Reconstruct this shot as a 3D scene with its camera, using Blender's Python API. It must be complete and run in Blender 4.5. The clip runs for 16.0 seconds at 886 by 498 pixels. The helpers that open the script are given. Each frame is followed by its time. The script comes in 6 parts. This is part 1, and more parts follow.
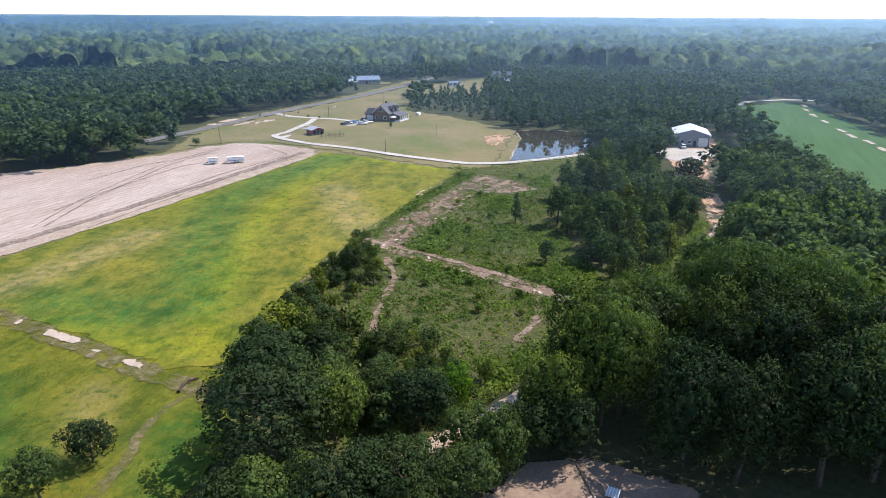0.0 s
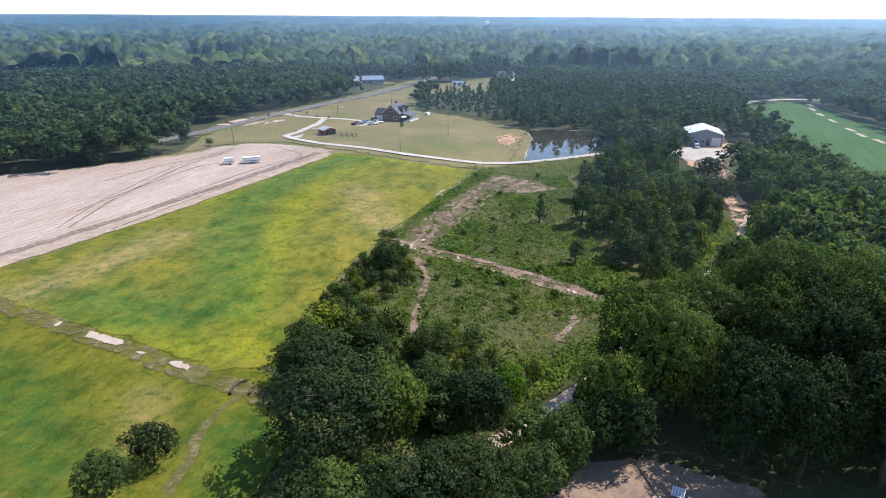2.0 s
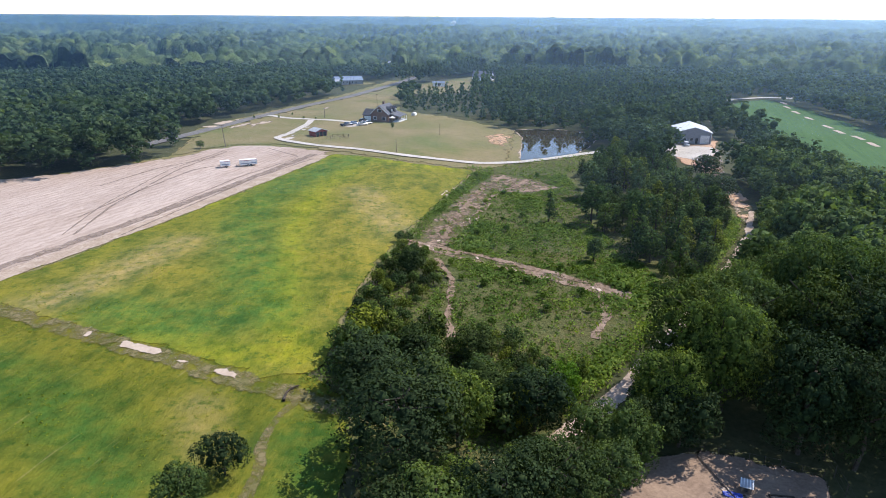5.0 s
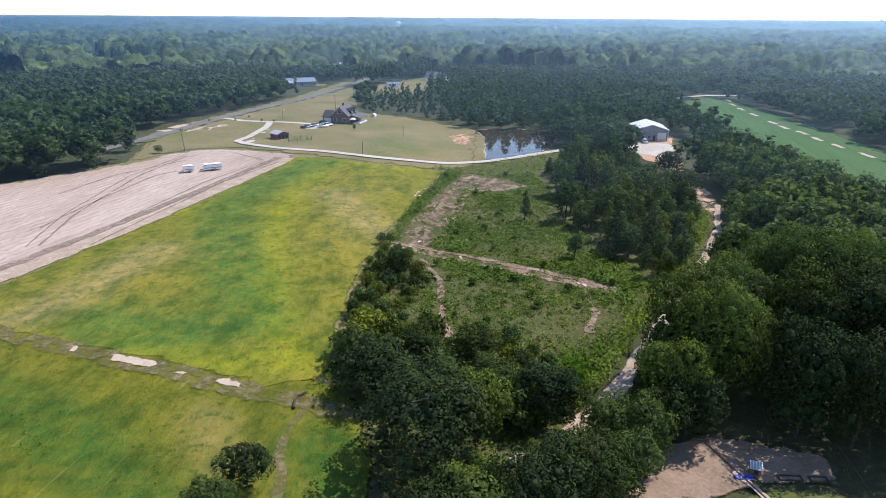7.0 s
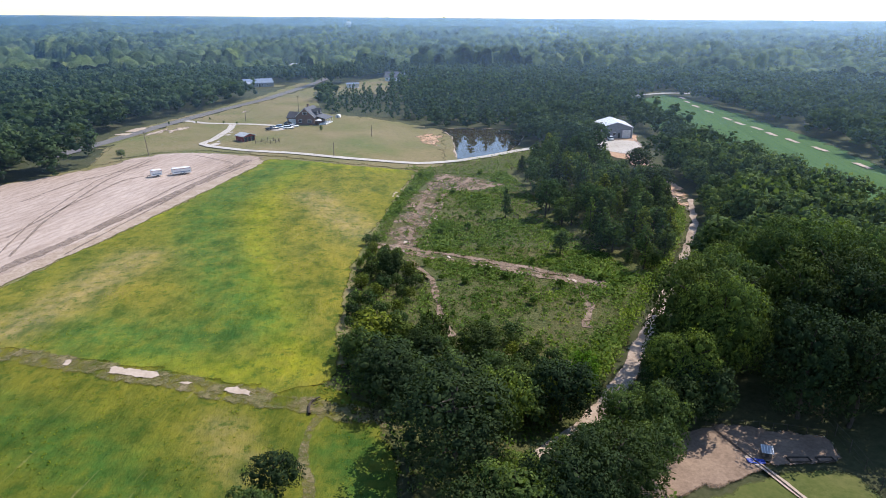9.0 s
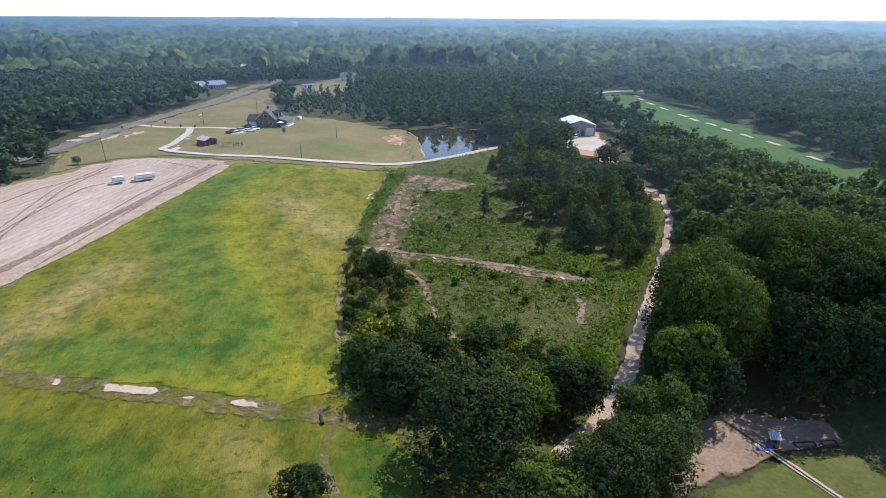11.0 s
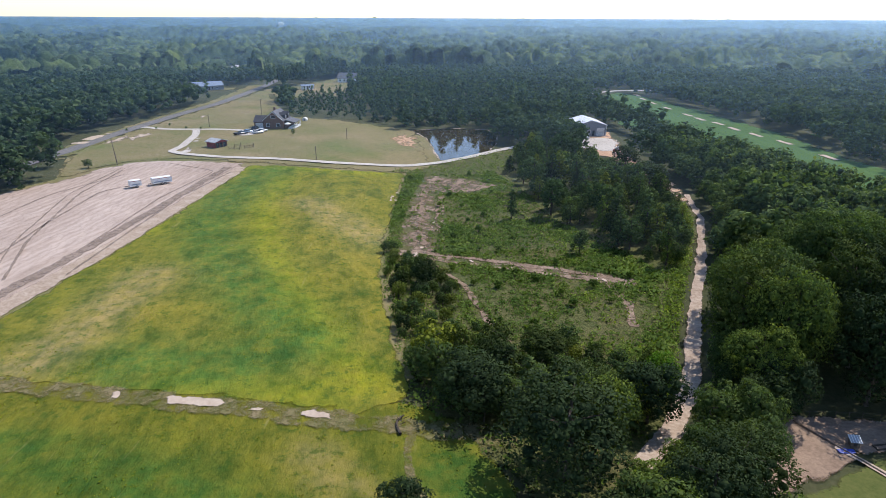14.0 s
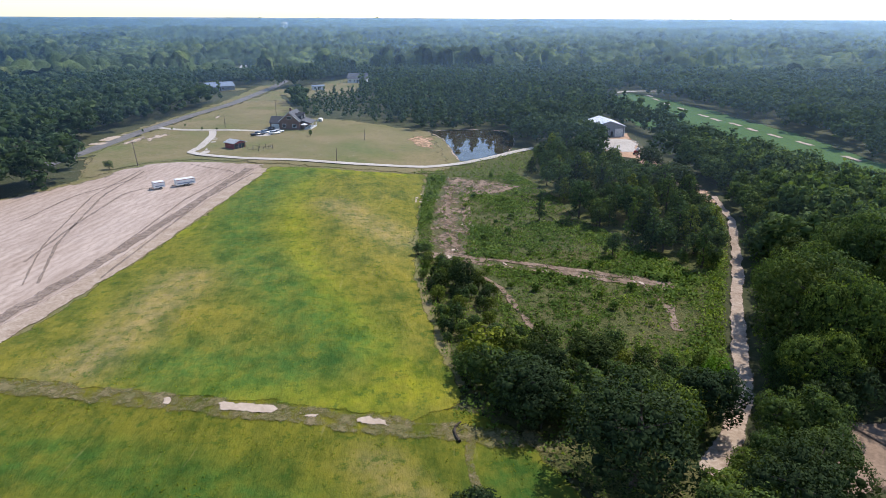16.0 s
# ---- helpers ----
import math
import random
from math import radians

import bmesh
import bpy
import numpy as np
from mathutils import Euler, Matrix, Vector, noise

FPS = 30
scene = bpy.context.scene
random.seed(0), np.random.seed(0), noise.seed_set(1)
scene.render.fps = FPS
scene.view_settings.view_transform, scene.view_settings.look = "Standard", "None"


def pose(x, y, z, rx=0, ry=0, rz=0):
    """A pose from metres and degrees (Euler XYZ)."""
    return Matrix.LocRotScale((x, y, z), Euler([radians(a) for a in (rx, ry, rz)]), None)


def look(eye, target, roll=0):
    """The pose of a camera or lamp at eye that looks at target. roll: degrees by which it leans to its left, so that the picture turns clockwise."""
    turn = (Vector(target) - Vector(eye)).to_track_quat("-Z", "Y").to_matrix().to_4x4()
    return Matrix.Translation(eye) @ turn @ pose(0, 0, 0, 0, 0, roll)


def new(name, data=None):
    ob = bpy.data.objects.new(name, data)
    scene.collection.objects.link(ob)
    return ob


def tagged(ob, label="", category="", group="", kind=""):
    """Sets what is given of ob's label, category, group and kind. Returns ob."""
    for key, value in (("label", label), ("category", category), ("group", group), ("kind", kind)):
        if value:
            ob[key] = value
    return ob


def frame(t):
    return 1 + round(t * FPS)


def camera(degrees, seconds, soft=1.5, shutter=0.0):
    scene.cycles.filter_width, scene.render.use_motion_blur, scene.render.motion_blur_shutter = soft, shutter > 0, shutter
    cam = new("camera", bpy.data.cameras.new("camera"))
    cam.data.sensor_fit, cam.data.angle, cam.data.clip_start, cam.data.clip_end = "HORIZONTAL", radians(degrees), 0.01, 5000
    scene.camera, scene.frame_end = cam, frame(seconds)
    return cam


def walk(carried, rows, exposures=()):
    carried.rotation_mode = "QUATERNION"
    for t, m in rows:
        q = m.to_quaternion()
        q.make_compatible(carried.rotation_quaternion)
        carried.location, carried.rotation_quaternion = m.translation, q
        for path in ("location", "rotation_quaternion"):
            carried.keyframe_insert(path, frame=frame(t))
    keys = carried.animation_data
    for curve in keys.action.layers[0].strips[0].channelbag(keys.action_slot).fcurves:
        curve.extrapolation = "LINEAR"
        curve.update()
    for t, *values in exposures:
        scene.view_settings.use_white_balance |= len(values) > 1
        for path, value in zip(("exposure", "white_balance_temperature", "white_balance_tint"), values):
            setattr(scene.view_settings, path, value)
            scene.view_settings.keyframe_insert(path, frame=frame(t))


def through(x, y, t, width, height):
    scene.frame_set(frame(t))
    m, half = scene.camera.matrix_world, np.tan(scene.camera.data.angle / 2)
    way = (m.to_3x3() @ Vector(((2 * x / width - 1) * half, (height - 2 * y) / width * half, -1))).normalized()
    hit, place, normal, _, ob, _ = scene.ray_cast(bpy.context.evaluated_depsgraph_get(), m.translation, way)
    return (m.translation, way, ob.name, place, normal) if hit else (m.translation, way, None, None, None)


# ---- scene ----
cam = camera(69.4, 16.0, soft=0.8)
METRES, EYE, TILT, LEAN, TURN = 58.24, 44.8, -20.0, -0.3, 0.0
ROWS = [
    (0.0, 0.0, 0.0, 0.0, 0.0, 0.0, -0.0),
    (0.5, -0.0326, 0.0005, 0.0001, -0.05, -0.01, -0.01),
    (1.0, -0.0642, 0.0015, 0.0006, -0.26, -0.02, 0.08),
    (1.5, -0.0968, 0.0028, 0.0009, -0.56, -0.03, 0.17),
    (2.0, -0.1287, 0.0046, 0.0009, -0.55, -0.01, 0.18),
    (2.5, -0.1606, 0.006, 0.0014, -0.53, -0.01, 0.18),
    (3.0, -0.1921, 0.0072, 0.002, -0.53, -0.01, 0.17),
    (3.5, -0.2231, 0.0084, 0.0025, -1.28, -0.01, 0.44),
    (6.0, -0.3818, 0.0176, 0.0069, -5.65, -0.07, 1.96),
    (6.5, -0.4134, 0.0202, 0.0076, -7.15, -0.11, 2.5),
    (7.0, -0.4447, 0.0231, 0.0088, -8.16, -0.15, 2.87),
    (7.5, -0.4762, 0.0265, 0.0098, -9.3, -0.22, 3.27),
    (8.0, -0.5069, 0.0307, 0.0113, -10.36, -0.28, 3.65),
    (8.5, -0.5374, 0.0369, 0.0133, -11.38, -0.35, 4.02),
    (9.0, -0.5674, 0.0445, 0.0162, -12.32, -0.42, 4.35),
    (9.5, -0.5969, 0.0533, 0.0196, -13.17, -0.49, 4.66),
    (10.0, -0.6258, 0.0631, 0.0233, -14.45, -0.6, 5.14),
    (12.5, -0.7676, 0.1256, 0.0462, -18.1, -0.98, 6.48),
    (13.0, -0.795, 0.1395, 0.0513, -18.08, -0.97, 6.47),
    (13.5, -0.8225, 0.1538, 0.0565, -18.07, -0.98, 6.48),
    (14.0, -0.8499, 0.1683, 0.0614, -18.05, -0.97, 6.48),
    (14.5, -0.8769, 0.1832, 0.067, -18.04, -0.96, 6.47),
    (15.0, -0.9044, 0.1976, 0.0726, -18.03, -0.97, 6.46),
    (15.5, -0.9322, 0.2115, 0.0781, -18.0, -0.96, 6.46),
    (16.0, -0.9522, 0.2212, 0.0825, -17.97, -0.95, 6.46),
]
walk(cam, [(t, pose(0, 0, EYE, TILT, LEAN, TURN) @ pose(METRES * x, METRES * y, METRES * z, 90 + pitch, roll, yaw)) for t, x, y, z, yaw, pitch, roll in ROWS], exposures=[(0.0, 0.93, 6500, 16), (9.0, 0.77, 6500, 16), (16.0, 0.62, 6500, 16)])

# ---- light ----
SUN_AZ, SUN_EL = 66.0, 52.0          # degrees right of +y, above the horizon
world = bpy.data.worlds.new("world")
scene.world = world
world.use_nodes = True
wn = world.node_tree
sky = wn.nodes.new("ShaderNodeTexSky")
sky.sky_type, sky.sun_disc = "NISHITA", False
sky.sun_elevation, sky.sun_rotation = radians(SUN_EL), radians(SUN_AZ)
sky.air_density, sky.dust_density, sky.ozone_density = 1.0, 0.12, 3.5
scene.cycles.transparent_max_bounces = 24
wn.links.new(sky.outputs["Color"], wn.nodes["Background"].inputs["Color"])
wn.nodes["Background"].inputs["Strength"].default_value = 0.12
sun = new("sun", bpy.data.lights.new("sun", "SUN"))
sun.data.energy, sun.data.angle, sun.data.color = 3.05, radians(0.6), (1.0, 0.95, 0.87)
sun_dir = Vector((math.sin(radians(SUN_AZ)) * math.cos(radians(SUN_EL)), math.cos(radians(SUN_AZ)) * math.cos(radians(SUN_EL)), math.sin(radians(SUN_EL))))
sun.matrix_world = look(sun_dir * 300, (0, 0, 0))

# ---- plan: outlines and centre lines on the ground, in metres ----
FIELD = [(-93.0, 105.3), (-86.4, 118.2), (-83.6, 122.7), (-80.7, 129.0), (-73.6, 143.5), (-64.3, 165.4), (-58.4, 180.1), (-51.1, 198.1), (-41.5, 221.4), (-33.3, 218.7), (-17.2, 207.5), (-1.7, 197.5), (4.5, 193.9), (-5.2, 168.4), (-13.8, 145.5), (-19.6, 127.8), (-23.8, 113.9), (-26.3, 102.3), (-28.1, 89.1), (-29.1, 77.1), (-32.6, 75.2), (-38.3, 74.7), (-47.5, 80.5), (-59.2, 87.1), (-70.8, 92.3), (-81.5, 98.5), (-93.0, 105.3)]
TRACK = [(-110.3, 110.4), (-95.7, 104.2), (-81.2, 97.1), (-70.6, 91.6), (-63.9, 88.2), (-54.0, 82.7), (-41.5, 75.6), (-35.5, 72.4), (-29.7, 69.3), (-24.0, 66.3), (-20.8, 64.1)]
SANDS_A = [(-59.5, 86.9), (-52.6, 83.8), (-52.0, 82.0), (-54.0, 82.1), (-59.4, 84.5)]
SANDS_B = [(-50.4, 81.5), (-47.9, 80.2), (-47.9, 79.4), (-50.2, 80.2)]
SANDS_C = [(-44.5, 77.8), (-42.4, 78.0), (-39.0, 74.8), (-39.4, 74.3), (-41.5, 75.4), (-44.3, 76.8)]
SANDS_D = [(-66.1, 90.1), (-64.6, 89.6), (-64.8, 87.6), (-66.1, 88.3)]
PLOUGH = [(-149.0, 176.5), (-133.0, 188.8), (-119.7, 195.2), (-107.1, 205.4), (-92.5, 219.5), (-85.1, 232.1), (-76.5, 237.9), (-63.7, 237.1), (-42.2, 224.9), (-51.0, 199.5), (-58.4, 181.2), (-64.4, 166.3), (-73.6, 144.2), (-80.8, 129.5), (-86.6, 118.9), (-93.3, 106.2)]
GRAVEL_LANE = [(-58.7, 296.6), (-58.6, 285.2), (-63.2, 259.2), (-67.0, 251.8), (-61.0, 244.7), (-50.1, 236.2), (-32.4, 227.6), (-15.7, 215.7), (0.6, 206.0), (7.2, 202.9), (19.2, 204.4), (33.9, 211.0), (44.0, 217.0), (54.0, 221.5)]
HOUSE_DRIVE = [(-80.0, 312.6), (-71.0, 303.6), (-59.8, 300.0), (-48.6, 296.4), (-39.8, 290.6), (-34.4, 286.0)]
PARKING = [(-43.7, 277.7), (-41.0, 288.1), (-32.6, 294.4), (-31.5, 285.0), (-37.4, 275.7)]
HIGHWAY = [(-112.4, 238.0), (-101.6, 263.4), (-87.8, 301.3), (-67.6, 348.9), (-48.1, 388.6), (-19.5, 469.0), (-1.2, 531.8), (30.0, 566.5)]
SHOULDER_SAND = [(-103.2, 277.8), (-98.6, 294.0), (-90.9, 303.0), (-91.0, 294.3), (-97.4, 275.0)]
VERGE = [(-103.6, 227.3), (-104.7, 271.8), (-90.8, 312.2), (-69.9, 360.9), (-50.7, 409.6), (-26.7, 490.1), (-9.9, 491.0), (-18.9, 453.1), (-47.1, 380.2), (-66.4, 342.1), (-85.9, 294.4), (-97.8, 252.9)]
POND = [(28.9, 268.8), (29.0, 250.4), (25.1, 230.8), (20.4, 208.5), (29.4, 208.7), (38.6, 213.4), (49.4, 229.3), (56.9, 245.1), (59.0, 260.2), (47.7, 268.0)]
LOT = [(80.3, 232.3), (72.8, 205.4), (74.4, 195.7), (69.5, 169.7), (64.5, 153.2), (59.5, 136.0), (63.5, 136.0), (71.0, 150.9), (76.1, 169.8), (83.9, 197.5), (105.0, 240.7), (108.5, 256.5), (88.1, 250.8)]
RIGHT_ROAD = [(-9.6, 55.8), (-4.1, 58.8), (0.8, 62.3), (5.6, 66.6), (11.6, 73.2), (18.6, 81.7), (27.3, 91.5), (36.0, 101.3), (47.0, 115.5), (56.5, 128.0), (67.7, 147.0), (76.7, 178.6), (78.1, 189.8)]
CLEARED = [(3.6, 191.1), (26.8, 185.1), (21.1, 162.7), (17.0, 139.8), (20.9, 111.0), (20.6, 93.7), (12.2, 79.1), (5.2, 71.2), (1.7, 75.6), (-6.1, 85.2), (-14.9, 86.0), (-15.1, 96.3), (-10.8, 109.5), (-17.7, 114.6), (-21.6, 118.9), (-18.7, 131.1), (-13.1, 147.5), (-5.5, 168.4)]
MUD_UP = [(9.2, 189.3), (19.7, 181.3), (25.0, 171.1), (14.6, 164.9), (5.9, 167.7), (-3.1, 141.9), (-8.4, 124.1), (-16.6, 125.1), (-11.3, 144.7), (-1.9, 167.2)]
MUD_MAIN = [(-17.9, 130.8), (-9.7, 124.5), (-0.5, 117.4), (8.2, 110.7), (16.4, 104.4), (21.0, 98.8), (18.1, 96.6), (12.3, 101.8), (4.2, 107.9), (-3.6, 115.9), (-12.2, 120.7), (-19.3, 126.0)]
MUD_LEFT = [(-12.8, 119.3), (-11.5, 116.8), (-9.0, 108.7), (-11.4, 97.1), (-10.9, 87.8), (-12.4, 84.2), (-13.0, 94.9), (-10.5, 108.1), (-13.3, 115.2)]
MUD_LOW = [(-4.1, 91.4), (1.6, 86.5), (7.4, 83.5), (17.4, 94.5), (21.6, 97.4), (17.3, 91.0), (8.1, 82.3), (1.6, 84.6)]
PEN = [(7.3, 57.1), (13.8, 58.5), (24.9, 52.4), (22.9, 47.8), (14.5, 48.9), (8.0, 47.5), (1.2, 46.8), (-6.7, 43.4), (-6.8, 47.8), (1.1, 51.9)]
LAWN = [(1.2, 46.8), (8.0, 47.5), (14.5, 48.9), (22.9, 47.8), (22.3, 41.3), (18.1, 35.2), (-7.9, 41.0)]
PEN_WALL = [(12.4, 56.5), (13.1, 51.5), (13.7, 47.1), (14.0, 44.4), (14.4, 41.2)]
PEN_BACK = [(12.0, 57.5), (14.9, 56.8), (17.8, 55.7), (20.6, 54.5), (24.2, 52.6)]
PEN_FENCE = [(27.1, 60.7), (25.9, 55.2), (24.5, 49.6), (22.7, 43.8), (21.3, 39.2)]
PATH = [(-31.3, 70.3), (-34.1, 66.5), (-34.6, 61.0), (-33.9, 56.1), (-34.3, 52.6), (-34.7, 50.2), (-34.6, 45.2)]
BELT = [(-18.7, 131.1), (-21.6, 118.9), (-26.5, 100.2), (-27.7, 88.9), (-28.6, 74.3), (-18.7, 62.9), (-7.1, 58.9), (0.9, 66.9), (4.4, 73.1), (-6.1, 85.2), (-14.9, 86.0), (-15.1, 96.3), (-10.8, 109.5), (-12.8, 115.9)]
YARD_FAR = [(83.1, 122.9), (92.1, 124.8), (100.4, 115.3), (94.0, 106.8), (82.1, 109.3), (78.3, 115.0)]
MEADOW = [(-96, 214), (-100, 259), (-87, 298), (-67, 344), (-47.5, 383), (-19, 457), (38, 512), (39, 468), (-17.5, 421), (-17, 327), (7, 305), (29, 268), (24, 238), (17, 206), (47, 222), (50, 216), (20, 199), (4.5, 193), (-17, 207), (-33, 219), (-42, 224), (-64, 238), (-76.5, 239), (-85, 233), (-92.5, 220)]
FAR_MEADOW = [(-18, 398), (22, 404), (48, 450), (58, 480), (45, 530), (-5, 470), (-18, 421)]
POND_SIDE = [(4, 195), (20, 204), (34, 210), (46, 217), (58, 224), (60, 214), (44, 200), (32, 188), (22, 176), (3, 190)]
NEAR_GRASS = [(-114, 119), (-80, 104), (-54, 90), (-33, 78), (-25.5, 72), (-24, 58), (-25.6, 50.6), (-33.8, 44.9), (-88, 63.5)]
STRIP_EDGE = [(21, 165), (17, 140), (20, 111), (20, 95), (27, 99), (27, 114), (24, 138), (29, 163), (36, 192), (27, 188)]
WOOD_EDGE = [(-31, 72), (-25, 57), (-27, 45), (-12, 36), (3, 46), (-4, 56), (4, 66), (14, 78), (24, 93), (38, 104), (60, 132), (66, 150), (60, 180), (36, 196), (22, 180), (16, 120), (-5, 86), (-16, 110), (-20, 128), (-28, 92)]
SOY = [(155, 346), (120, 262), (110, 206), (97, 152), (99, 124), (106, 104), (136, 98), (150, 156), (156, 175), (170, 212), (185, 273), (196, 331), (198, 375)]
LUSH_BANDS = [((-34.5, 212), (-42.0, 198), (-49.6, 182), (-54.0, 160), (-53.6, 142), (-48.7, 121), (-44.5, 106)), ((-64.7, 98), (-58.8, 94.5), (-52.2, 92.5), (-46, 94), (-40.9, 97))]
DRY_BANDS = [((-78.2, 101), (-73.1, 108), (-69, 119), (-64.5, 130)), ((-29.8, 171), (-22.9, 148.5), (-18.7, 136.7))]
YELLOW_BANDS = [((-33.5, 200), (-41.0, 174), (-42.5, 145), (-41.3, 119), (-38.5, 98), (-34.4, 81.5)), ((-42, 217), (-54.3, 210), (-60.4, 183.5), (-67, 160)), ((-40, 216.5), (-18, 206), (-4, 197)), ((-60, 91), (-50, 85.5), (-40, 80))]


# ---- materials ----
def material(name):
    m = bpy.data.materials.new(name)
    m.use_nodes = True
    return m, m.node_tree.nodes, m.node_tree.links, m.node_tree.nodes["Principled BSDF"]


def noise_tex(n, l, scale, detail=5.0, rough=0.6, stretch=None, turn=0.0):
    geo = n.new("ShaderNodeNewGeometry")
    t = n.new("ShaderNodeTexNoise")
    t.inputs["Scale"].default_value, t.inputs["Detail"].default_value, t.inputs["Roughness"].default_value = scale, detail, rough
    src = geo.outputs["Position"]
    if stretch:
        mp = n.new("ShaderNodeMapping")
        mp.vector_type = "TEXTURE"
        mp.inputs["Rotation"].default_value = (0, 0, radians(turn))
        mp.inputs["Scale"].default_value = stretch
        l.new(src, mp.inputs["Vector"])
        src = mp.outputs["Vector"]
    l.new(src, t.inputs["Vector"])
    return t.outputs["Fac"]


def ramp(n, l, fac, stops):
    r = n.new("ShaderNodeValToRGB")
    while len(r.color_ramp.elements) < len(stops):
        r.color_ramp.elements.new(0.5)
    for e, (p, c) in zip(r.color_ramp.elements, stops):
        e.position, e.color = p, (*c, 1)
    l.new(fac, r.inputs["Fac"])
    return r.outputs["Color"]


def mix(n, l, fac, a, b, mode="MIX"):
    m = n.new("ShaderNodeMix")
    m.data_type, m.blend_type = "RGBA", mode
    for socket, v in ((m.inputs["Factor"], fac), (m.inputs["A"], a), (m.inputs["B"], b)):
        if isinstance(v, (int, float)):
            socket.default_value = v
        elif isinstance(v, tuple):
            socket.default_value = (*v, 1)
        else:
            l.new(v, socket)
    return m.outputs["Result"]


def bump(n, l, height, bsdf, strength=0.4, dist=0.1):
    b = n.new("ShaderNodeBump")
    b.inputs["Strength"].default_value, b.inputs["Distance"].default_value = strength, dist
    l.new(height, b.inputs["Height"])
    l.new(b.outputs["Normal"], bsdf.inputs["Normal"])


def earth(name, broad, fine, s1, s2, amount=0.5, rough=0.95, rise=0.1, stretch=None, turn=0.0, strength=0.5, soft=True):
    """A ground surface: three broad tones, and a finer grain over them."""
    m, n, l, b = material(name)
    big = ramp(n, l, noise_tex(n, l, s1, 6, 0.62, stretch, turn), [(0.32, broad[0]), (0.5, broad[1]), (0.68, broad[2])])
    grain = noise_tex(n, l, s2, 6, 0.7, stretch, turn)
    small = ramp(n, l, grain, [(0.35, fine[0]), (0.65, fine[1])])
    l.new(mix(n, l, amount, big, small), b.inputs["Base Color"])
    b.inputs["Roughness"].default_value = rough
    b.inputs["Specular IOR Level"].default_value = 0.15
    bump(n, l, grain, b, strength, rise)
    if soft:
        worn_edge(n, l, b)
    return m


def worn_edge(n, l, b):
    """Lets a surface break up into the one under it along its outline."""
    a = n.new("ShaderNodeAttribute")
    a.attribute_name = "edge"
    add = n.new("ShaderNodeMath")
    add.operation = "ADD"
    l.new(a.outputs["Fac"], add.inputs[0])
    l.new(noise_tex(n, l, 0.45, 7, 0.75), add.inputs[1])
    cut = n.new("ShaderNodeMapRange")
    cut.inputs["From Min"].default_value, cut.inputs["From Max"].default_value = 0.72, 0.92
    l.new(add.outputs[0], cut.inputs["Value"])
    l.new(cut.outputs["Result"], b.inputs["Alpha"])


def plain(name, colour, rough=0.6, metal=0.0, vary=0.12, scale=1.5, spec=0.4):
    """Paint, metal, brick and the like: one colour with soiling at two scales."""
    m, n, l, b = material(name)
    dark = tuple(c * (1 - vary * 2) for c in colour)
    light = tuple(min(1, c * (1 + vary)) for c in colour)
    a = ramp(n, l, noise_tex(n, l, scale, 6, 0.65), [(0.3, dark), (0.55, colour), (0.75, light)])
    l.new(a, b.inputs["Base Color"])
    b.inputs["Roughness"].default_value, b.inputs["Metallic"].default_value = rough, metal
    b.inputs["Specular IOR Level"].default_value = spec
    bump(n, l, noise_tex(n, l, scale * 12, 3), b, 0.15, 0.01)
    return m


def foliage(name, deep, mid, pale, through=0.35, single=True):
    """Leaves: tone varies from plant to plant and from leaf to leaf; light passes through."""
    m, n, l, b = material(name)
    info, geo = n.new("ShaderNodeObjectInfo"), n.new("ShaderNodeNewGeometry")
    leaf = ramp(n, l, geo.outputs["Random Per Island"], [(0.0, deep), (0.55, mid), (1.0, pale)])
    patch_tone = noise_tex(n, l, 0.11, 3, 0.6)
    tone = ramp(n, l, patch_tone, [(0.3, (0.72, 0.8, 0.85)), (0.55, (1, 1, 1)), (0.75, (1.3, 1.22, 0.9))])
    each = ramp(n, l, info.outputs["Random"], [(0.0, (0.7, 0.8, 0.85)), (0.5, (1, 1, 1.0)), (0.85, (1.15, 1.12, 0.9)), (1.0, (1.5, 1.4, 0.85))])
    col = mix(n, l, 1.0, leaf, tone, "MULTIPLY")
    if single:
        col = mix(n, l, 1.0, col, each, "MULTIPLY")
    l.new(col, b.inputs["Base Color"])
    b.inputs["Roughness"].default_value, b.inputs["Specular IOR Level"].default_value = 0.8, 0.04
    t = n.new("ShaderNodeBsdfTranslucent")
    l.new(mix(n, l, 1.0, col, (1.25, 1.3, 0.55), "MULTIPLY"), t.inputs["Color"])
    s = n.new("ShaderNodeMixShader")
    s.inputs["Fac"].default_value = through
    l.new(b.outputs["BSDF"], s.inputs[1])
    l.new(t.outputs["BSDF"], s.inputs[2])
    l.new(s.outputs["Shader"], n["Material Output"].inputs["Surface"])
    return m


M_LEAF = foliage("leaf_broad", (0.038, 0.063, 0.026), (0.075, 0.12, 0.042), (0.118, 0.168, 0.055), 0.36)
M_LEAF_WOOD = foliage("leaf_wood", (0.034, 0.058, 0.028), (0.060, 0.098, 0.042), (0.098, 0.14, 0.056), 0.3, single=False)
M_LEAF_ROADSIDE = foliage("leaf_roadside", (0.045, 0.075, 0.03), (0.09, 0.14, 0.05), (0.15, 0.205, 0.07), 0.38, single=False)
M_LEAF_DARK = foliage("leaf_dark", (0.02, 0.034, 0.016), (0.036, 0.059, 0.024), (0.056, 0.082, 0.03), 0.2)
M_LEAF_OLIVE = foliage("leaf_olive", (0.05, 0.075, 0.015), (0.115, 0.145, 0.028), (0.18, 0.215, 0.045), 0.25)
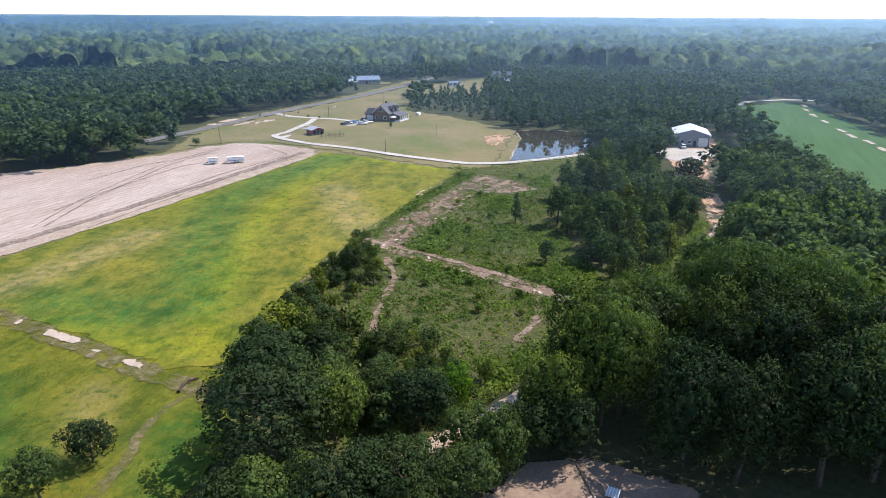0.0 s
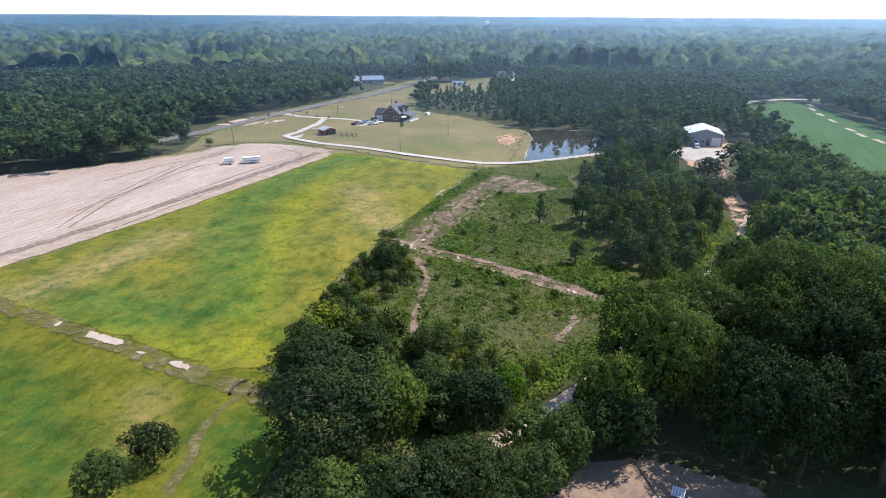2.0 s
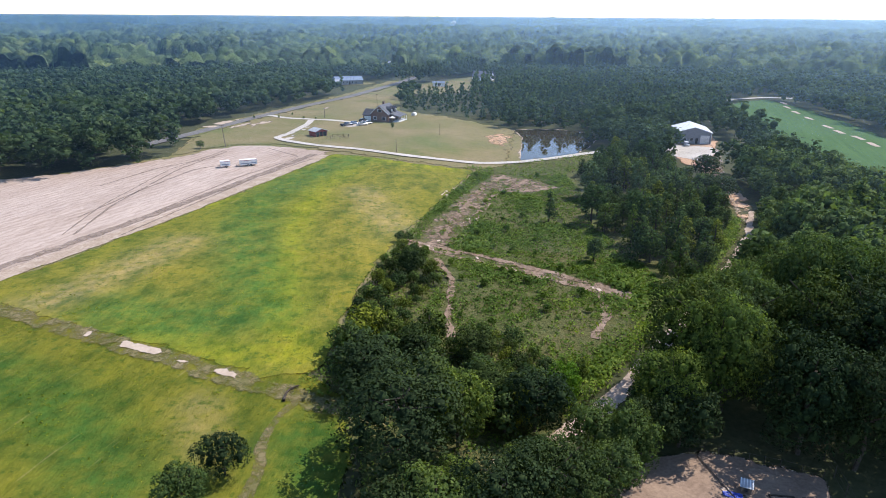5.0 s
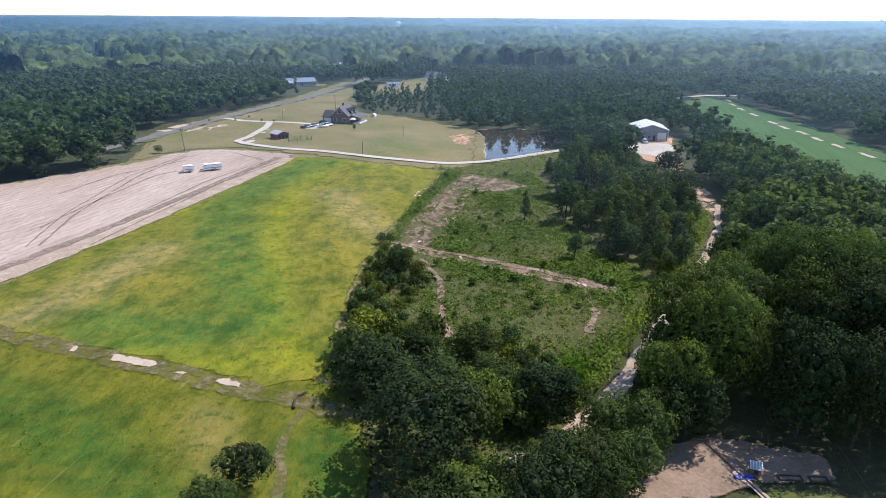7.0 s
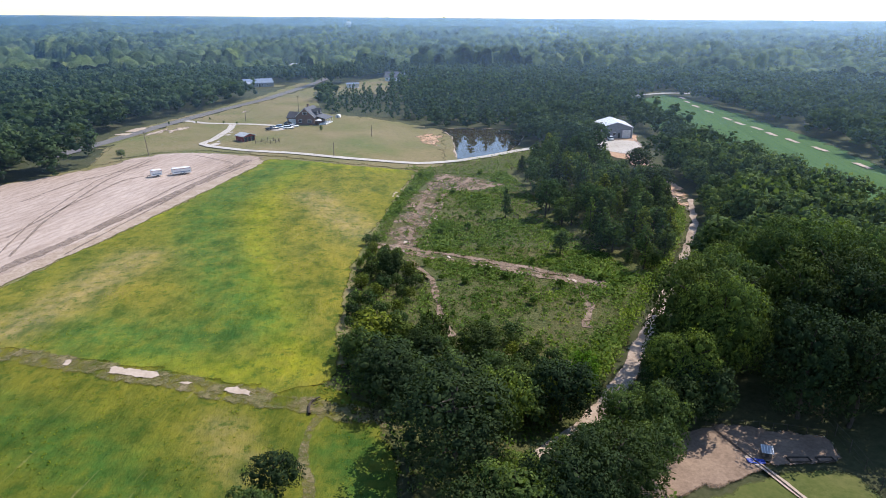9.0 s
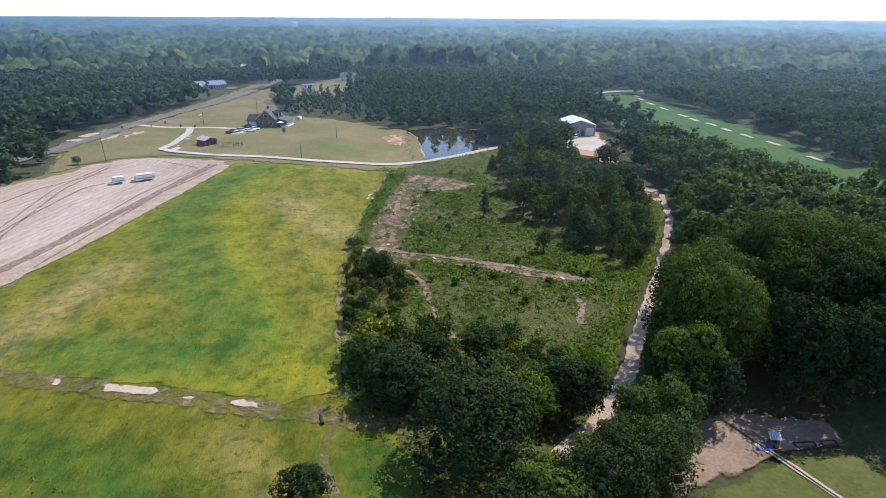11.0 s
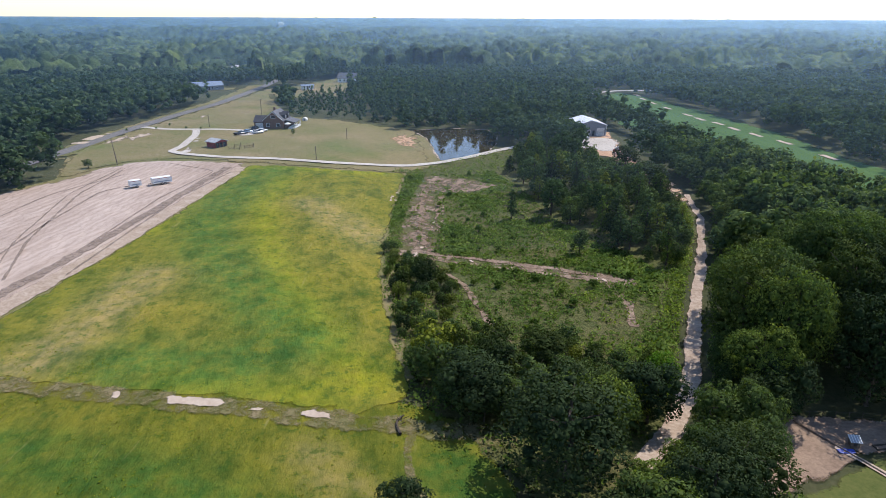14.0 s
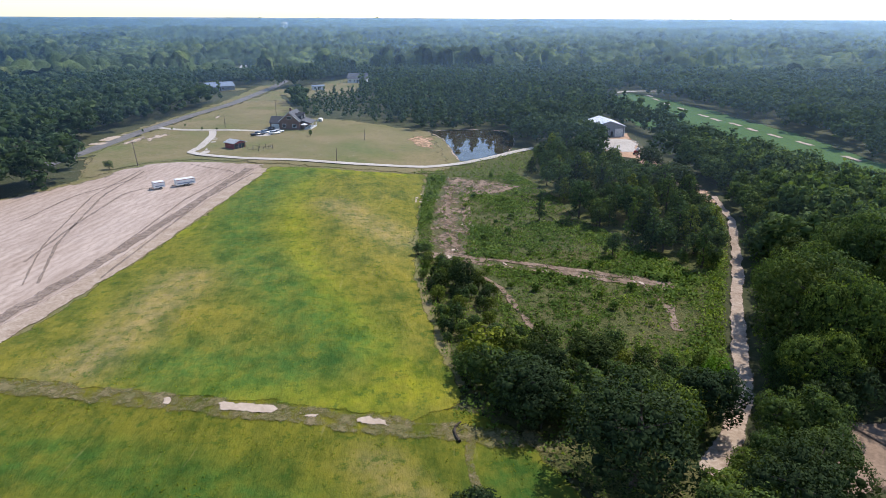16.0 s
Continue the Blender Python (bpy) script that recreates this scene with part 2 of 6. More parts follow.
M_LEAF_BRIGHT = foliage("leaf_bright", (0.05, 0.11, 0.015), (0.10, 0.20, 0.02), (0.15, 0.27, 0.03))
M_NEEDLE = foliage("leaf_pine", (0.036, 0.062, 0.034), (0.07, 0.115, 0.054), (0.115, 0.165, 0.07), 0.35, single=False)
M_WEED = foliage("leaf_weed", (0.055, 0.095, 0.02), (0.105, 0.175, 0.035), (0.19, 0.25, 0.06))
M_BARK = plain("bark", (0.075, 0.06, 0.045), 0.95, vary=0.3, scale=2)
M_FLOOR = earth("forest_floor", [(0.035, 0.045, 0.018), (0.06, 0.07, 0.028), (0.09, 0.085, 0.045)], [(0.03, 0.04, 0.015), (0.10, 0.10, 0.05)], 0.05, 1.1, soft=False)
M_GRAVEL = earth("gravel", [(0.40, 0.36, 0.30), (0.50, 0.46, 0.40), (0.58, 0.54, 0.47)], [(0.34, 0.30, 0.25), (0.60, 0.56, 0.50)], 0.12, 2.5, 0.4, rise=0.04)
M_ASPHALT = earth("asphalt", [(0.13, 0.125, 0.12), (0.17, 0.165, 0.155), (0.21, 0.20, 0.19)], [(0.11, 0.105, 0.1), (0.21, 0.2, 0.19)], 0.08, 3.0, 0.4, rise=0.01)
M_SAND = earth("pale_sand", [(0.38, 0.30, 0.225), (0.48, 0.39, 0.30), (0.57, 0.48, 0.385)], [(0.32, 0.25, 0.185), (0.56, 0.46, 0.365)], 0.4, 2.2, 0.4, rise=0.04)
M_MUD = earth("rutted_mud", [(0.15, 0.105, 0.07), (0.25, 0.175, 0.125), (0.38, 0.29, 0.22)], [(0.11, 0.085, 0.055), (0.34, 0.25, 0.18)], 0.22, 1.6, 0.5, rise=0.3, stretch=(1, 3, 1), turn=-20)
M_CLAY = earth("orange_clay", [(0.42, 0.23, 0.12), (0.52, 0.33, 0.20), (0.58, 0.45, 0.33)], [(0.33, 0.18, 0.10), (0.58, 0.42, 0.29)], 0.10, 1.1, 0.45, rise=0.15, stretch=(1, 5, 1), turn=-20)
M_MEADOW = earth("dry_meadow", [(0.095, 0.14, 0.035), (0.185, 0.165, 0.072), (0.28, 0.215, 0.12)], [(0.11, 0.12, 0.04), (0.26, 0.205, 0.105)], 0.035, 0.8, 0.4)
M_LAWN = earth("lawn", [(0.06, 0.09, 0.02), (0.10, 0.12, 0.03), (0.145, 0.145, 0.05)], [(0.055, 0.08, 0.018), (0.15, 0.15, 0.05)], 0.15, 1.5, 0.45)
M_SOY = earth("crop_rows", [(0.045, 0.11, 0.028), (0.058, 0.132, 0.033), (0.075, 0.15, 0.04)], [(0.035, 0.085, 0.02), (0.08, 0.15, 0.042)], 0.02, 0.55, 0.5, stretch=(1, 30, 1), turn=-23)
M_SCRUB = earth("scrub_ground", [(0.05, 0.085, 0.02), (0.095, 0.105, 0.035), (0.17, 0.13, 0.065)], [(0.03, 0.055, 0.014), (0.17, 0.16, 0.06)], 0.09, 1.9, 0.6, rise=0.5, strength=0.9)
M_DIRT = earth("pen_dirt", [(0.20, 0.14, 0.10), (0.28, 0.20, 0.145), (0.37, 0.27, 0.19)], [(0.16, 0.115, 0.08), (0.35, 0.255, 0.18)], 0.25, 2.0, 0.4, rise=0.05)
M_ROAD = earth("sandy_dirt_road", [(0.26, 0.19, 0.13), (0.40, 0.31, 0.235), (0.54, 0.45, 0.36)], [(0.21, 0.15, 0.10), (0.52, 0.43, 0.34)], 0.35, 1.8, 0.5, rise=0.08)
M_DRYPATH = earth("worn_path", [(0.11, 0.12, 0.035), (0.175, 0.15, 0.065), (0.27, 0.21, 0.125)], [(0.09, 0.10, 0.03), (0.25, 0.20, 0.11)], 0.25, 1.6, 0.5)


def plough_material(name):
    """Pale dry soil with close tillage lines and darker damp streaks."""
    m, n, l, b = material(name)
    geo, mp, wave = n.new("ShaderNodeNewGeometry"), n.new("ShaderNodeMapping"), n.new("ShaderNodeTexWave")
    mp.inputs["Rotation"].default_value = (0, 0, radians(24))
    l.new(geo.outputs["Position"], mp.inputs["Vector"])
    l.new(mp.outputs["Vector"], wave.inputs["Vector"])
    wave.bands_direction = "X"
    for key, v in (("Scale", 0.16), ("Distortion", 9.0), ("Detail", 4.0), ("Detail Scale", 1.2), ("Detail Roughness", 0.7)):
        wave.inputs[key].default_value = v
    big = ramp(n, l, noise_tex(n, l, 0.03, 6, 0.65, (1, 4, 1), -24), [(0.3, (0.33, 0.255, 0.20)), (0.5, (0.43, 0.345, 0.285)), (0.7, (0.53, 0.44, 0.375))])
    lines = ramp(n, l, wave.outputs["Fac"], [(0.0, (0.86, 0.85, 0.84)), (0.3, (0.98, 0.98, 0.98)), (1.0, (1.05, 1.05, 1.05))])
    grain = noise_tex(n, l, 0.8, 6, 0.75, (1, 6, 1), -24)
    col = mix(n, l, 1.0, mix(n, l, 1.0, big, lines, "MULTIPLY"), ramp(n, l, grain, [(0.3, (0.78, 0.76, 0.74)), (0.65, (1.12, 1.12, 1.12))]), "MULTIPLY")
    l.new(col, b.inputs["Base Color"])
    b.inputs["Roughness"].default_value, b.inputs["Specular IOR Level"].default_value = 0.95, 0.1
    bump(n, l, grain, b, 0.6, 0.15)
    worn_edge(n, l, b)
    return m


M_PLOUGH = plough_material("tilled_soil")
M_DAMP = earth("damp_soil", [(0.20, 0.155, 0.12), (0.27, 0.21, 0.165), (0.34, 0.27, 0.215)], [(0.17, 0.13, 0.10), (0.34, 0.27, 0.22)], 0.12, 1.3, 0.45)


def field_material(name, tint=(1, 1, 1)):
    """Weedy pasture: yellow-green, with lush, dry and flowering bands carried by the mesh."""
    m, n, l, b = material(name)
    base = ramp(n, l, noise_tex(n, l, 0.035, 6, 0.65, (1, 2.5, 1), -18), [(0.3, (0.14, 0.165, 0.018)), (0.5, (0.215, 0.195, 0.024)), (0.7, (0.29, 0.235, 0.045))])
    grain = noise_tex(n, l, 0.9, 6, 0.75, (1, 2.2, 1), -18)
    speck = ramp(n, l, grain, [(0.3, (0.085, 0.125, 0.015)), (0.52, (0.20, 0.20, 0.03)), (0.72, (0.33, 0.29, 0.06))])
    col = mix(n, l, 0.45, base, speck)
    for key, c, top in (("bloom", (0.29, 0.315, 0.015), 0.62), ("lush", (0.055, 0.15, 0.028), 0.85), ("dry", (0.36, 0.28, 0.12), 0.75)):
        a = n.new("ShaderNodeAttribute")
        a.attribute_name = key
        mm = n.new("ShaderNodeMath")
        mm.operation = "MULTIPLY"
        l.new(a.outputs["Fac"], mm.inputs[0])
        l.new(ramp(n, l, noise_tex(n, l, 0.35, 5, 0.7), [(0.34, (0.25 * top,) * 3), (0.6, (top,) * 3)]), mm.inputs[1])
        col = mix(n, l, mm.outputs[0], col, c)
    mottle = ramp(n, l, noise_tex(n, l, 0.22, 7, 0.72, (1, 1.7, 1), -18), [(0.36, (0.48, 0.64, 0.62)), (0.5, (1.0, 1.0, 1.0)), (0.64, (1.36, 1.24, 1.12))])
    col = mix(n, l, 1.0, col, mottle, "MULTIPLY")
    tuft = ramp(n, l, noise_tex(n, l, 0.45, 7, 0.78), [(0.53, (0, 0, 0)), (0.62, (0.75, 0.75, 0.75))])
    col = mix(n, l, tuft, col, (0.055, 0.115, 0.016))
    col = mix(n, l, 1.0, col, tint, "MULTIPLY")
    streak = ramp(n, l, noise_tex(n, l, 0.9, 4, 0.6, (1, 14, 1), -20), [(0.66, (0, 0, 0)), (0.76, (0.45, 0.45, 0.45))])
    col = mix(n, l, streak, col, (0.34, 0.29, 0.12))
    l.new(col, b.inputs["Base Color"])
    b.inputs["Roughness"].default_value, b.inputs["Specular IOR Level"].default_value = 0.95, 0.1
    bump(n, l, grain, b, 0.9, 0.35)
    worn_edge(n, l, b)
    return m


M_FIELD = field_material("weedy_pasture", (0.84, 0.86, 0.90))
M_FIELD_NEAR = field_material("green_pasture", (0.66, 0.71, 0.60))


def water_material():
    m, n, l, b = material("pond_water")
    b.inputs["Base Color"].default_value = (0.045, 0.036, 0.022, 1)
    b.inputs["Roughness"].default_value, b.inputs["IOR"].default_value = 0.04, 1.33
    bump(n, l, noise_tex(n, l, 0.8, 2, 0.5), b, 0.04, 0.02)
    return m


M_WATER = water_material()


def haze_veil_material(name, amount):
    """Imitates moist summer air: a thin blue scattering sheet that light passes mostly unhindered."""
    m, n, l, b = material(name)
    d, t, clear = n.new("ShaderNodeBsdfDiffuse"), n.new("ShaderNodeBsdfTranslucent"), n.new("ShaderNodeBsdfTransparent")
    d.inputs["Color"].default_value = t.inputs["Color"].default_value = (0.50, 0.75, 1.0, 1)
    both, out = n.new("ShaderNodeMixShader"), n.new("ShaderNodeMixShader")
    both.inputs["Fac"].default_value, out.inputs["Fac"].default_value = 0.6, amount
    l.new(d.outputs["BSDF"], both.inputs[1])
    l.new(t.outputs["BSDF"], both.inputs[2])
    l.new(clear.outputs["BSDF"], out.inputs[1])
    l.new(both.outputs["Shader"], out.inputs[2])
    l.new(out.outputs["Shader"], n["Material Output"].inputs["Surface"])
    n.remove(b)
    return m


# ---- mesh helpers ----
from mathutils import geometry


def inside(px, py, poly):
    """Which of the points lie inside the outline."""
    res = np.zeros(len(px), bool)
    j = len(poly) - 1
    for i in range(len(poly)):
        (xi, yi), (xj, yj) = poly[i], poly[j]
        if yi != yj:
            res ^= ((yi > py) != (yj > py)) & (px < (xj - xi) * (py - yi) / (yj - yi) + xi)
        j = i
    return res


def line_distance(px, py, line):
    best = np.full(len(px), 1e9)
    for (ax, ay), (bx, by) in zip(line, line[1:]):
        dx, dy = bx - ax, by - ay
        t = np.clip(((px - ax) * dx + (py - ay) * dy) / (dx * dx + dy * dy + 1e-9), 0, 1)
        best = np.minimum(best, np.hypot(px - ax - t * dx, py - ay - t * dy))
    return best


# the land falls gently from the pasture into a shallow valley that drains to the pond
VALLEY = [(16, 40), (8, 75), (12, 100), (8, 130), (14, 165), (38, 238), (46, 300)]
VIEW = (-27.0, 1.5, 44.7)            # the point from which the plan's outlines were laid on level land


def fall(x, y):
    """Height of the land over a point of the plan."""
    x, y = np.asarray(x, float), np.asarray(y, float)
    h = -3.6 * np.exp(-(line_distance(x, y, VALLEY) / 36.0) ** 3)
    w = np.clip(1 - np.where(inside(x, y, POND), 0, line_distance(x, y, POND + POND[:1])) / 16.0, 0, 1)
    w = w * w * (3 - 2 * w)
    return h * (1 - w) - 3.4 * w


def settle(x, y):
    """Carries points of the level plan on to the sloping land: their x, y and height."""
    h = fall(x, y)
    k = 1 - h / VIEW[2]
    return VIEW[0] + (np.asarray(x, float) - VIEW[0]) * k, VIEW[1] + (np.asarray(y, float) - VIEW[1]) * k, h


def settle_point(x, y):
    a, b, h = settle(np.array([x]), np.array([y]))
    return float(a[0]), float(b[0]), float(h[0])


def on_plan(x, y):
    """The plan's point for a true place on the land."""
    px, py = x, y
    for _ in range(6):
        k = 1 - float(fall(np.array([px]), np.array([py]))[0]) / VIEW[2]
        px, py = VIEW[0] + (x - VIEW[0]) / k, VIEW[1] + (y - VIEW[1]) / k
    return px, py


def mesh_ob(name, verts, faces, mat, parent=None, label="", lie=True):
    me = bpy.data.meshes.new(name)
    v = np.array([tuple(p) for p in verts], float)
    if lie:
        x, y, h = settle(v[:, 0], v[:, 1])
        v = np.stack([x, y, v[:, 2] + h], 1)
    me.from_pydata(v.tolist(), [], faces)
    me.materials.append(mat)
    ob = new(name, me)
    if parent:
        ob.parent = parent
    if label:
        ob["label"] = label
    return ob


def part(name, bm, mat, parent=None, label="", smooth=False):
    me = bpy.data.meshes.new(name)
    bmesh.ops.recalc_face_normals(bm, faces=bm.faces)
    bm.to_mesh(me)
    bm.free()
    me.materials.append(mat)
    if smooth:
        me.polygons.foreach_set("use_smooth", [True] * len(me.polygons))
    ob = new(name, me)
    if parent:
        ob.parent = parent
    if label:
        ob["label"] = label
    return ob


def resample(line, step, closed=False):
    pts = list(line) + ([line[0]] if closed else [])
    # round the corners once, then space points evenly
    out = []
    for (ax, ay), (bx, by) in zip(pts, pts[1:]):
        k = max(1, int(math.hypot(bx - ax, by - ay) / step))
        out += [(ax + (bx - ax) * i / k, ay + (by - ay) * i / k) for i in range(k)]
    if not closed:
        out.append(pts[-1])
    return out


def wobble(x, y, size, seed):
    v = Vector((x / size, y / size, seed * 7.3))
    return noise.fractal(v, 1.0, 2.0, 4)


def patch(name, outline, z, mat, ragged=0.6, step=1.5, grid=6.0, relief=0.0, seed=1, bands=None, fade=1.6, cap=1.0):
    """A piece of ground with a ragged outline, slightly above the sheet under it."""
    edge = [(x + ragged * wobble(x, y, 4, seed), y + ragged * wobble(x, y, 4, seed + 5)) for x, y in resample(outline, step, True)]
    xs, ys = zip(*edge)
    rnd = np.random.RandomState(seed)
    gx, gy = np.meshgrid(np.arange(min(xs), max(xs), grid), np.arange(min(ys), max(ys), grid))
    gx = gx.ravel() + rnd.uniform(-0.3, 0.3, gx.size) * grid
    gy = gy.ravel() + rnd.uniform(-0.3, 0.3, gy.size) * grid
    ok = inside(gx, gy, edge)
    inner = [(x, y) for x, y in zip(gx[ok], gy[ok])]
    k = len(edge)
    pts = [Vector(p) for p in edge + inner]
    v, _, f, *_ = geometry.delaunay_2d_cdt(pts, [], [list(range(k))], 1, 1e-4)
    verts = [(p.x, p.y, z + (relief * wobble(p.x, p.y, 9, seed + 3) if relief else 0)) for p in v]
    ob = mesh_ob(name, verts, [list(q) for q in f], mat)
    ev = ob.data.attributes.new("edge", "FLOAT", "POINT")
    ex, ey = np.array([p.x for p in v]), np.array([p.y for p in v])
    ev.data.foreach_set("value", np.clip(line_distance(ex, ey, edge + edge[:1]) / fade, 0, cap).astype(np.float32))
    if bands:
        vx, vy = np.array([p.x for p in v]), np.array([p.y for p in v])
        for key, lines, width in bands:
            val = np.zeros(len(v))
            for line in lines:
                val = np.maximum(val, np.clip(1.25 * np.exp(-(line_distance(vx, vy, line) / width) ** 2), 0, 1))
            attr = ob.data.attributes.new(key, "FLOAT", "POINT")
            attr.data.foreach_set("value", val.astype(np.float32))
    return tagged(ob, kind="structure")


def ribbon(name, line, width, z, mat, ragged=0.3, step=1.5, seed=1, crown=0.0, middle=1.0):
    """A road or track along a centre line; width is one number or one for each end."""
    pts = resample(line, step)
    for _ in range(4):
        pts = [pts[0]] + [((a[0] + 2 * b[0] + c[0]) / 4, (a[1] + 2 * b[1] + c[1]) / 4) for a, b, c in zip(pts, pts[1:], pts[2:])] + [pts[-1]]
    w0, w1 = width if isinstance(width, tuple) else (width, width)
    verts, faces = [], []
    for i, (x, y) in enumerate(pts):
        a, b = pts[max(0, i - 1)], pts[min(len(pts) - 1, i + 1)]
        d = Vector((b[0] - a[0], b[1] - a[1])).normalized()
        w = (w0 + (w1 - w0) * i / len(pts)) / 2
        l, r = w + ragged * wobble(x, y, 3, seed), w + ragged * wobble(x, y, 3, seed + 9)
        verts += [(x - d.y * k, y + d.x * k, z + (crown if k == 0 else 0)) for k in (l, l * 0.6, 0, -r * 0.6, -r)]
        if i:
            o = 5 * i
            faces += [(o - 5 + q, o - 4 + q, o + 1 + q, o + q) for q in range(4)]
    ob = mesh_ob(name, verts, faces, mat)
    ev = ob.data.attributes.new("edge", "FLOAT", "POINT")
    ev.data.foreach_set("value", np.array([0.0, 0.92 * middle, middle, 0.92 * middle, 0.0] * len(pts), np.float32))
    return tagged(ob, kind="structure")


# ---- the ground ----
ring = list(range(0, 320, 5)) + [340, 380, 440, 500, 800, 1300, 2100, 3400, 4950]
gv, gf, SEG = [(0, 0, -0.25)], [], 180
for r in ring[1:]:
    gv += [(r * math.sin(2 * math.pi * i / SEG), r * math.cos(2 * math.pi * i / SEG), -0.25) for i in range(SEG)]
for i in range(SEG):
    gf.append((0, 1 + (i + 1) % SEG, 1 + i))
for k in range(len(ring) - 2):
    o = 1 + k * SEG
    gf += [(o + i, o + (i + 1) % SEG, o + SEG + (i + 1) % SEG, o + SEG + i) for i in range(SEG)]
tagged(mesh_ob("ground", gv, gf, M_FLOOR), "dark leaf-littered woodland ground reaching the horizon", "ground", kind="structure")

MARGIN = [(-100, 105), (-112, 125), (-146, 176), (-118, 198), (-97, 220), (-100, 255), (-60, 266), (28, 262), (40, 214), (26, 188), (8, 186), (-12, 140), (-24, 100), (-27, 80), (-40, 74), (-60, 84)]
tagged(patch("field_margin", MARGIN, -0.06, M_MEADOW, 0.8, grid=4, seed=63), "tan grass margin between the fields", "grass")
BANDS = [("lush", LUSH_BANDS, 7.0), ("dry", DRY_BANDS, 5.0), ("bloom", YELLOW_BANDS, 3.6)]
tagged(patch("pasture", FIELD, 0.07, M_FIELD, 0.7, grid=2.5, relief=0.05, seed=2, bands=BANDS), "yellow-green weedy pasture with lush and dry bands", "field")
tagged(patch("near_pasture", NEAR_GRASS, 0.0, M_FIELD_NEAR, 0.8, grid=2.5, relief=0.03, seed=3, bands=[("lush", [((-100, 92), (-75, 80), (-58, 68), (-48, 55)), ((-30, 62), (-27, 52))], 5.0), ("dry", [((-44, 70), (-40, 60))], 2.5), ("bloom", [], 3)]), "rough green pasture beside the farm track", "field")
tagged(patch("ploughed_field", PLOUGH, 0.02, M_PLOUGH, 0.8, grid=5, relief=0.06, seed=4), "bare pale ploughed field with tyre tracks", "field")
EDGE_LINE = [(-95.5, 106), (-89, 119), (-83, 131), (-76, 145), (-67, 166), (-61, 180.5), (-53.5, 198.5), (-45, 219)]
tagged(ribbon("pale_headland", [(x + 0.8, y - 0.4) for x, y in EDGE_LINE], 5.0, 0.08, M_ROAD, 0.6, seed=39), "pale sandy strip along the pasture's edge", "soil")
tagged(ribbon("damp_headland", [(x - 3.2, y + 1.4) for x, y in EDGE_LINE], 3.4, 0.12, M_DAMP, 0.8, seed=40, middle=0.4), "damp brown headland beside the ploughed field's edge", "soil")
for k, (line, w) in enumerate((([(-94, 149), (-89.5, 170.6), (-81.6, 199.6), (-75.5, 203.5)], 0.9), ([(-89, 136), (-90.3, 159), (-86.8, 198), (-79, 226)], 0.8), ([(-91.5, 136), (-92.8, 159), (-89.3, 199), (-80, 228)], 0.6), ([(-101.5, 179), (-94, 200), (-78, 219)], 0.8), ([(-79, 135), (-71.8, 156), (-61, 187), (-47.5, 213)], 0.8), ([(-83, 137), (-76, 158), (-66, 188), (-52, 216), (-66, 232)], 0.7))):
    tagged(ribbon("tyre_track", line, w, 0.11, M_DAMP, 0.25, seed=41 + k, middle=0.36), "dark tyre track pressed into pale soil", "track")
tagged(patch("meadow", MEADOW, 0.1, M_MEADOW, 1.0, grid=6, relief=0.1, seed=5), "dry tan and green mown meadow round the house", "meadow")
tagged(patch("far_meadow", FAR_MEADOW, 0.06, M_MEADOW, 1.0, grid=7, seed=64), "tan mown meadow behind the young pines", "meadow")
tagged(patch("road_verge", VERGE, 0.0, M_MEADOW, 1.0, grid=6, seed=6), "mown tan grass verge beside the highway", "verge")
tagged(patch("crop_field", SOY, 0.02, M_SOY, 0.8, grid=8, relief=0.1, seed=7), "dark green crop field in long rows", "field")
tagged(patch("wood_edge_floor", WOOD_EDGE, -0.01, M_SCRUB, 1.0, grid=5, fade=3, seed=61), "weedy ground under and beside the thicket", "scrub")
tagged(patch("strip_edge_scrub", STRIP_EDGE, 0.05, M_SCRUB, 1.0, grid=3, relief=0.06, seed=62), "weedy green edge of the cleared land", "scrub")
tagged(patch("cleared_land", CLEARED, 0.06, M_SCRUB, 1.5, grid=3, relief=0.05, seed=8), "half-cleared scrubby land with weeds", "clearing")
tagged(patch("pond_side_scrub", POND_SIDE, 0.05, M_SCRUB, 1.2, grid=3, relief=0.08, seed=19), "green scrub between the lane and the clearing", "scrub")
tagged(patch("building_lot", LOT, 0.02, M_CLAY, 1.2, grid=4, relief=0.08, seed=9, fade=3), "orange clay and gravel lot in front of the metal building", "lot")
tagged(patch("pond_bank", [(x + (x - 42) * 0.09, y + (y - 238) * 0.06) for x, y in POND], 0.03, M_SAND, 0.5, seed=10), "pale sandy pond bank", "bank")
tagged(patch("pond_water", POND, 0.07, M_WATER, 0.4, seed=11), "still brown pond water mirroring sky and trees", "water")
tagged(patch("mud_upper", MUD_UP, 0.14, M_MUD, 2.6, step=1.0, grid=2.0, relief=0.03, seed=12, fade=4.0, cap=0.35), "rutted bare mud with pale puddled sand", "mud")
tagged(patch("mud_track", MUD_MAIN, 0.14, M_MUD, 2.6, step=1.0, grid=1.5, relief=0.03, seed=13, fade=2.5, cap=0.5), "churned brown mud track through the weeds", "mud")
tagged(patch("mud_strip", MUD_LEFT, 0.14, M_MUD, 0.6, step=1.0, grid=2, relief=0.03, seed=14, fade=3.0, cap=0.42), "narrow strip of bare mud", "mud")
tagged(patch("mud_hollow", MUD_LOW, 0.14, M_MUD, 0.8, step=1.0, grid=2, relief=0.03, seed=15, fade=3.0, cap=0.42), "narrow muddy ditch edge", "mud")
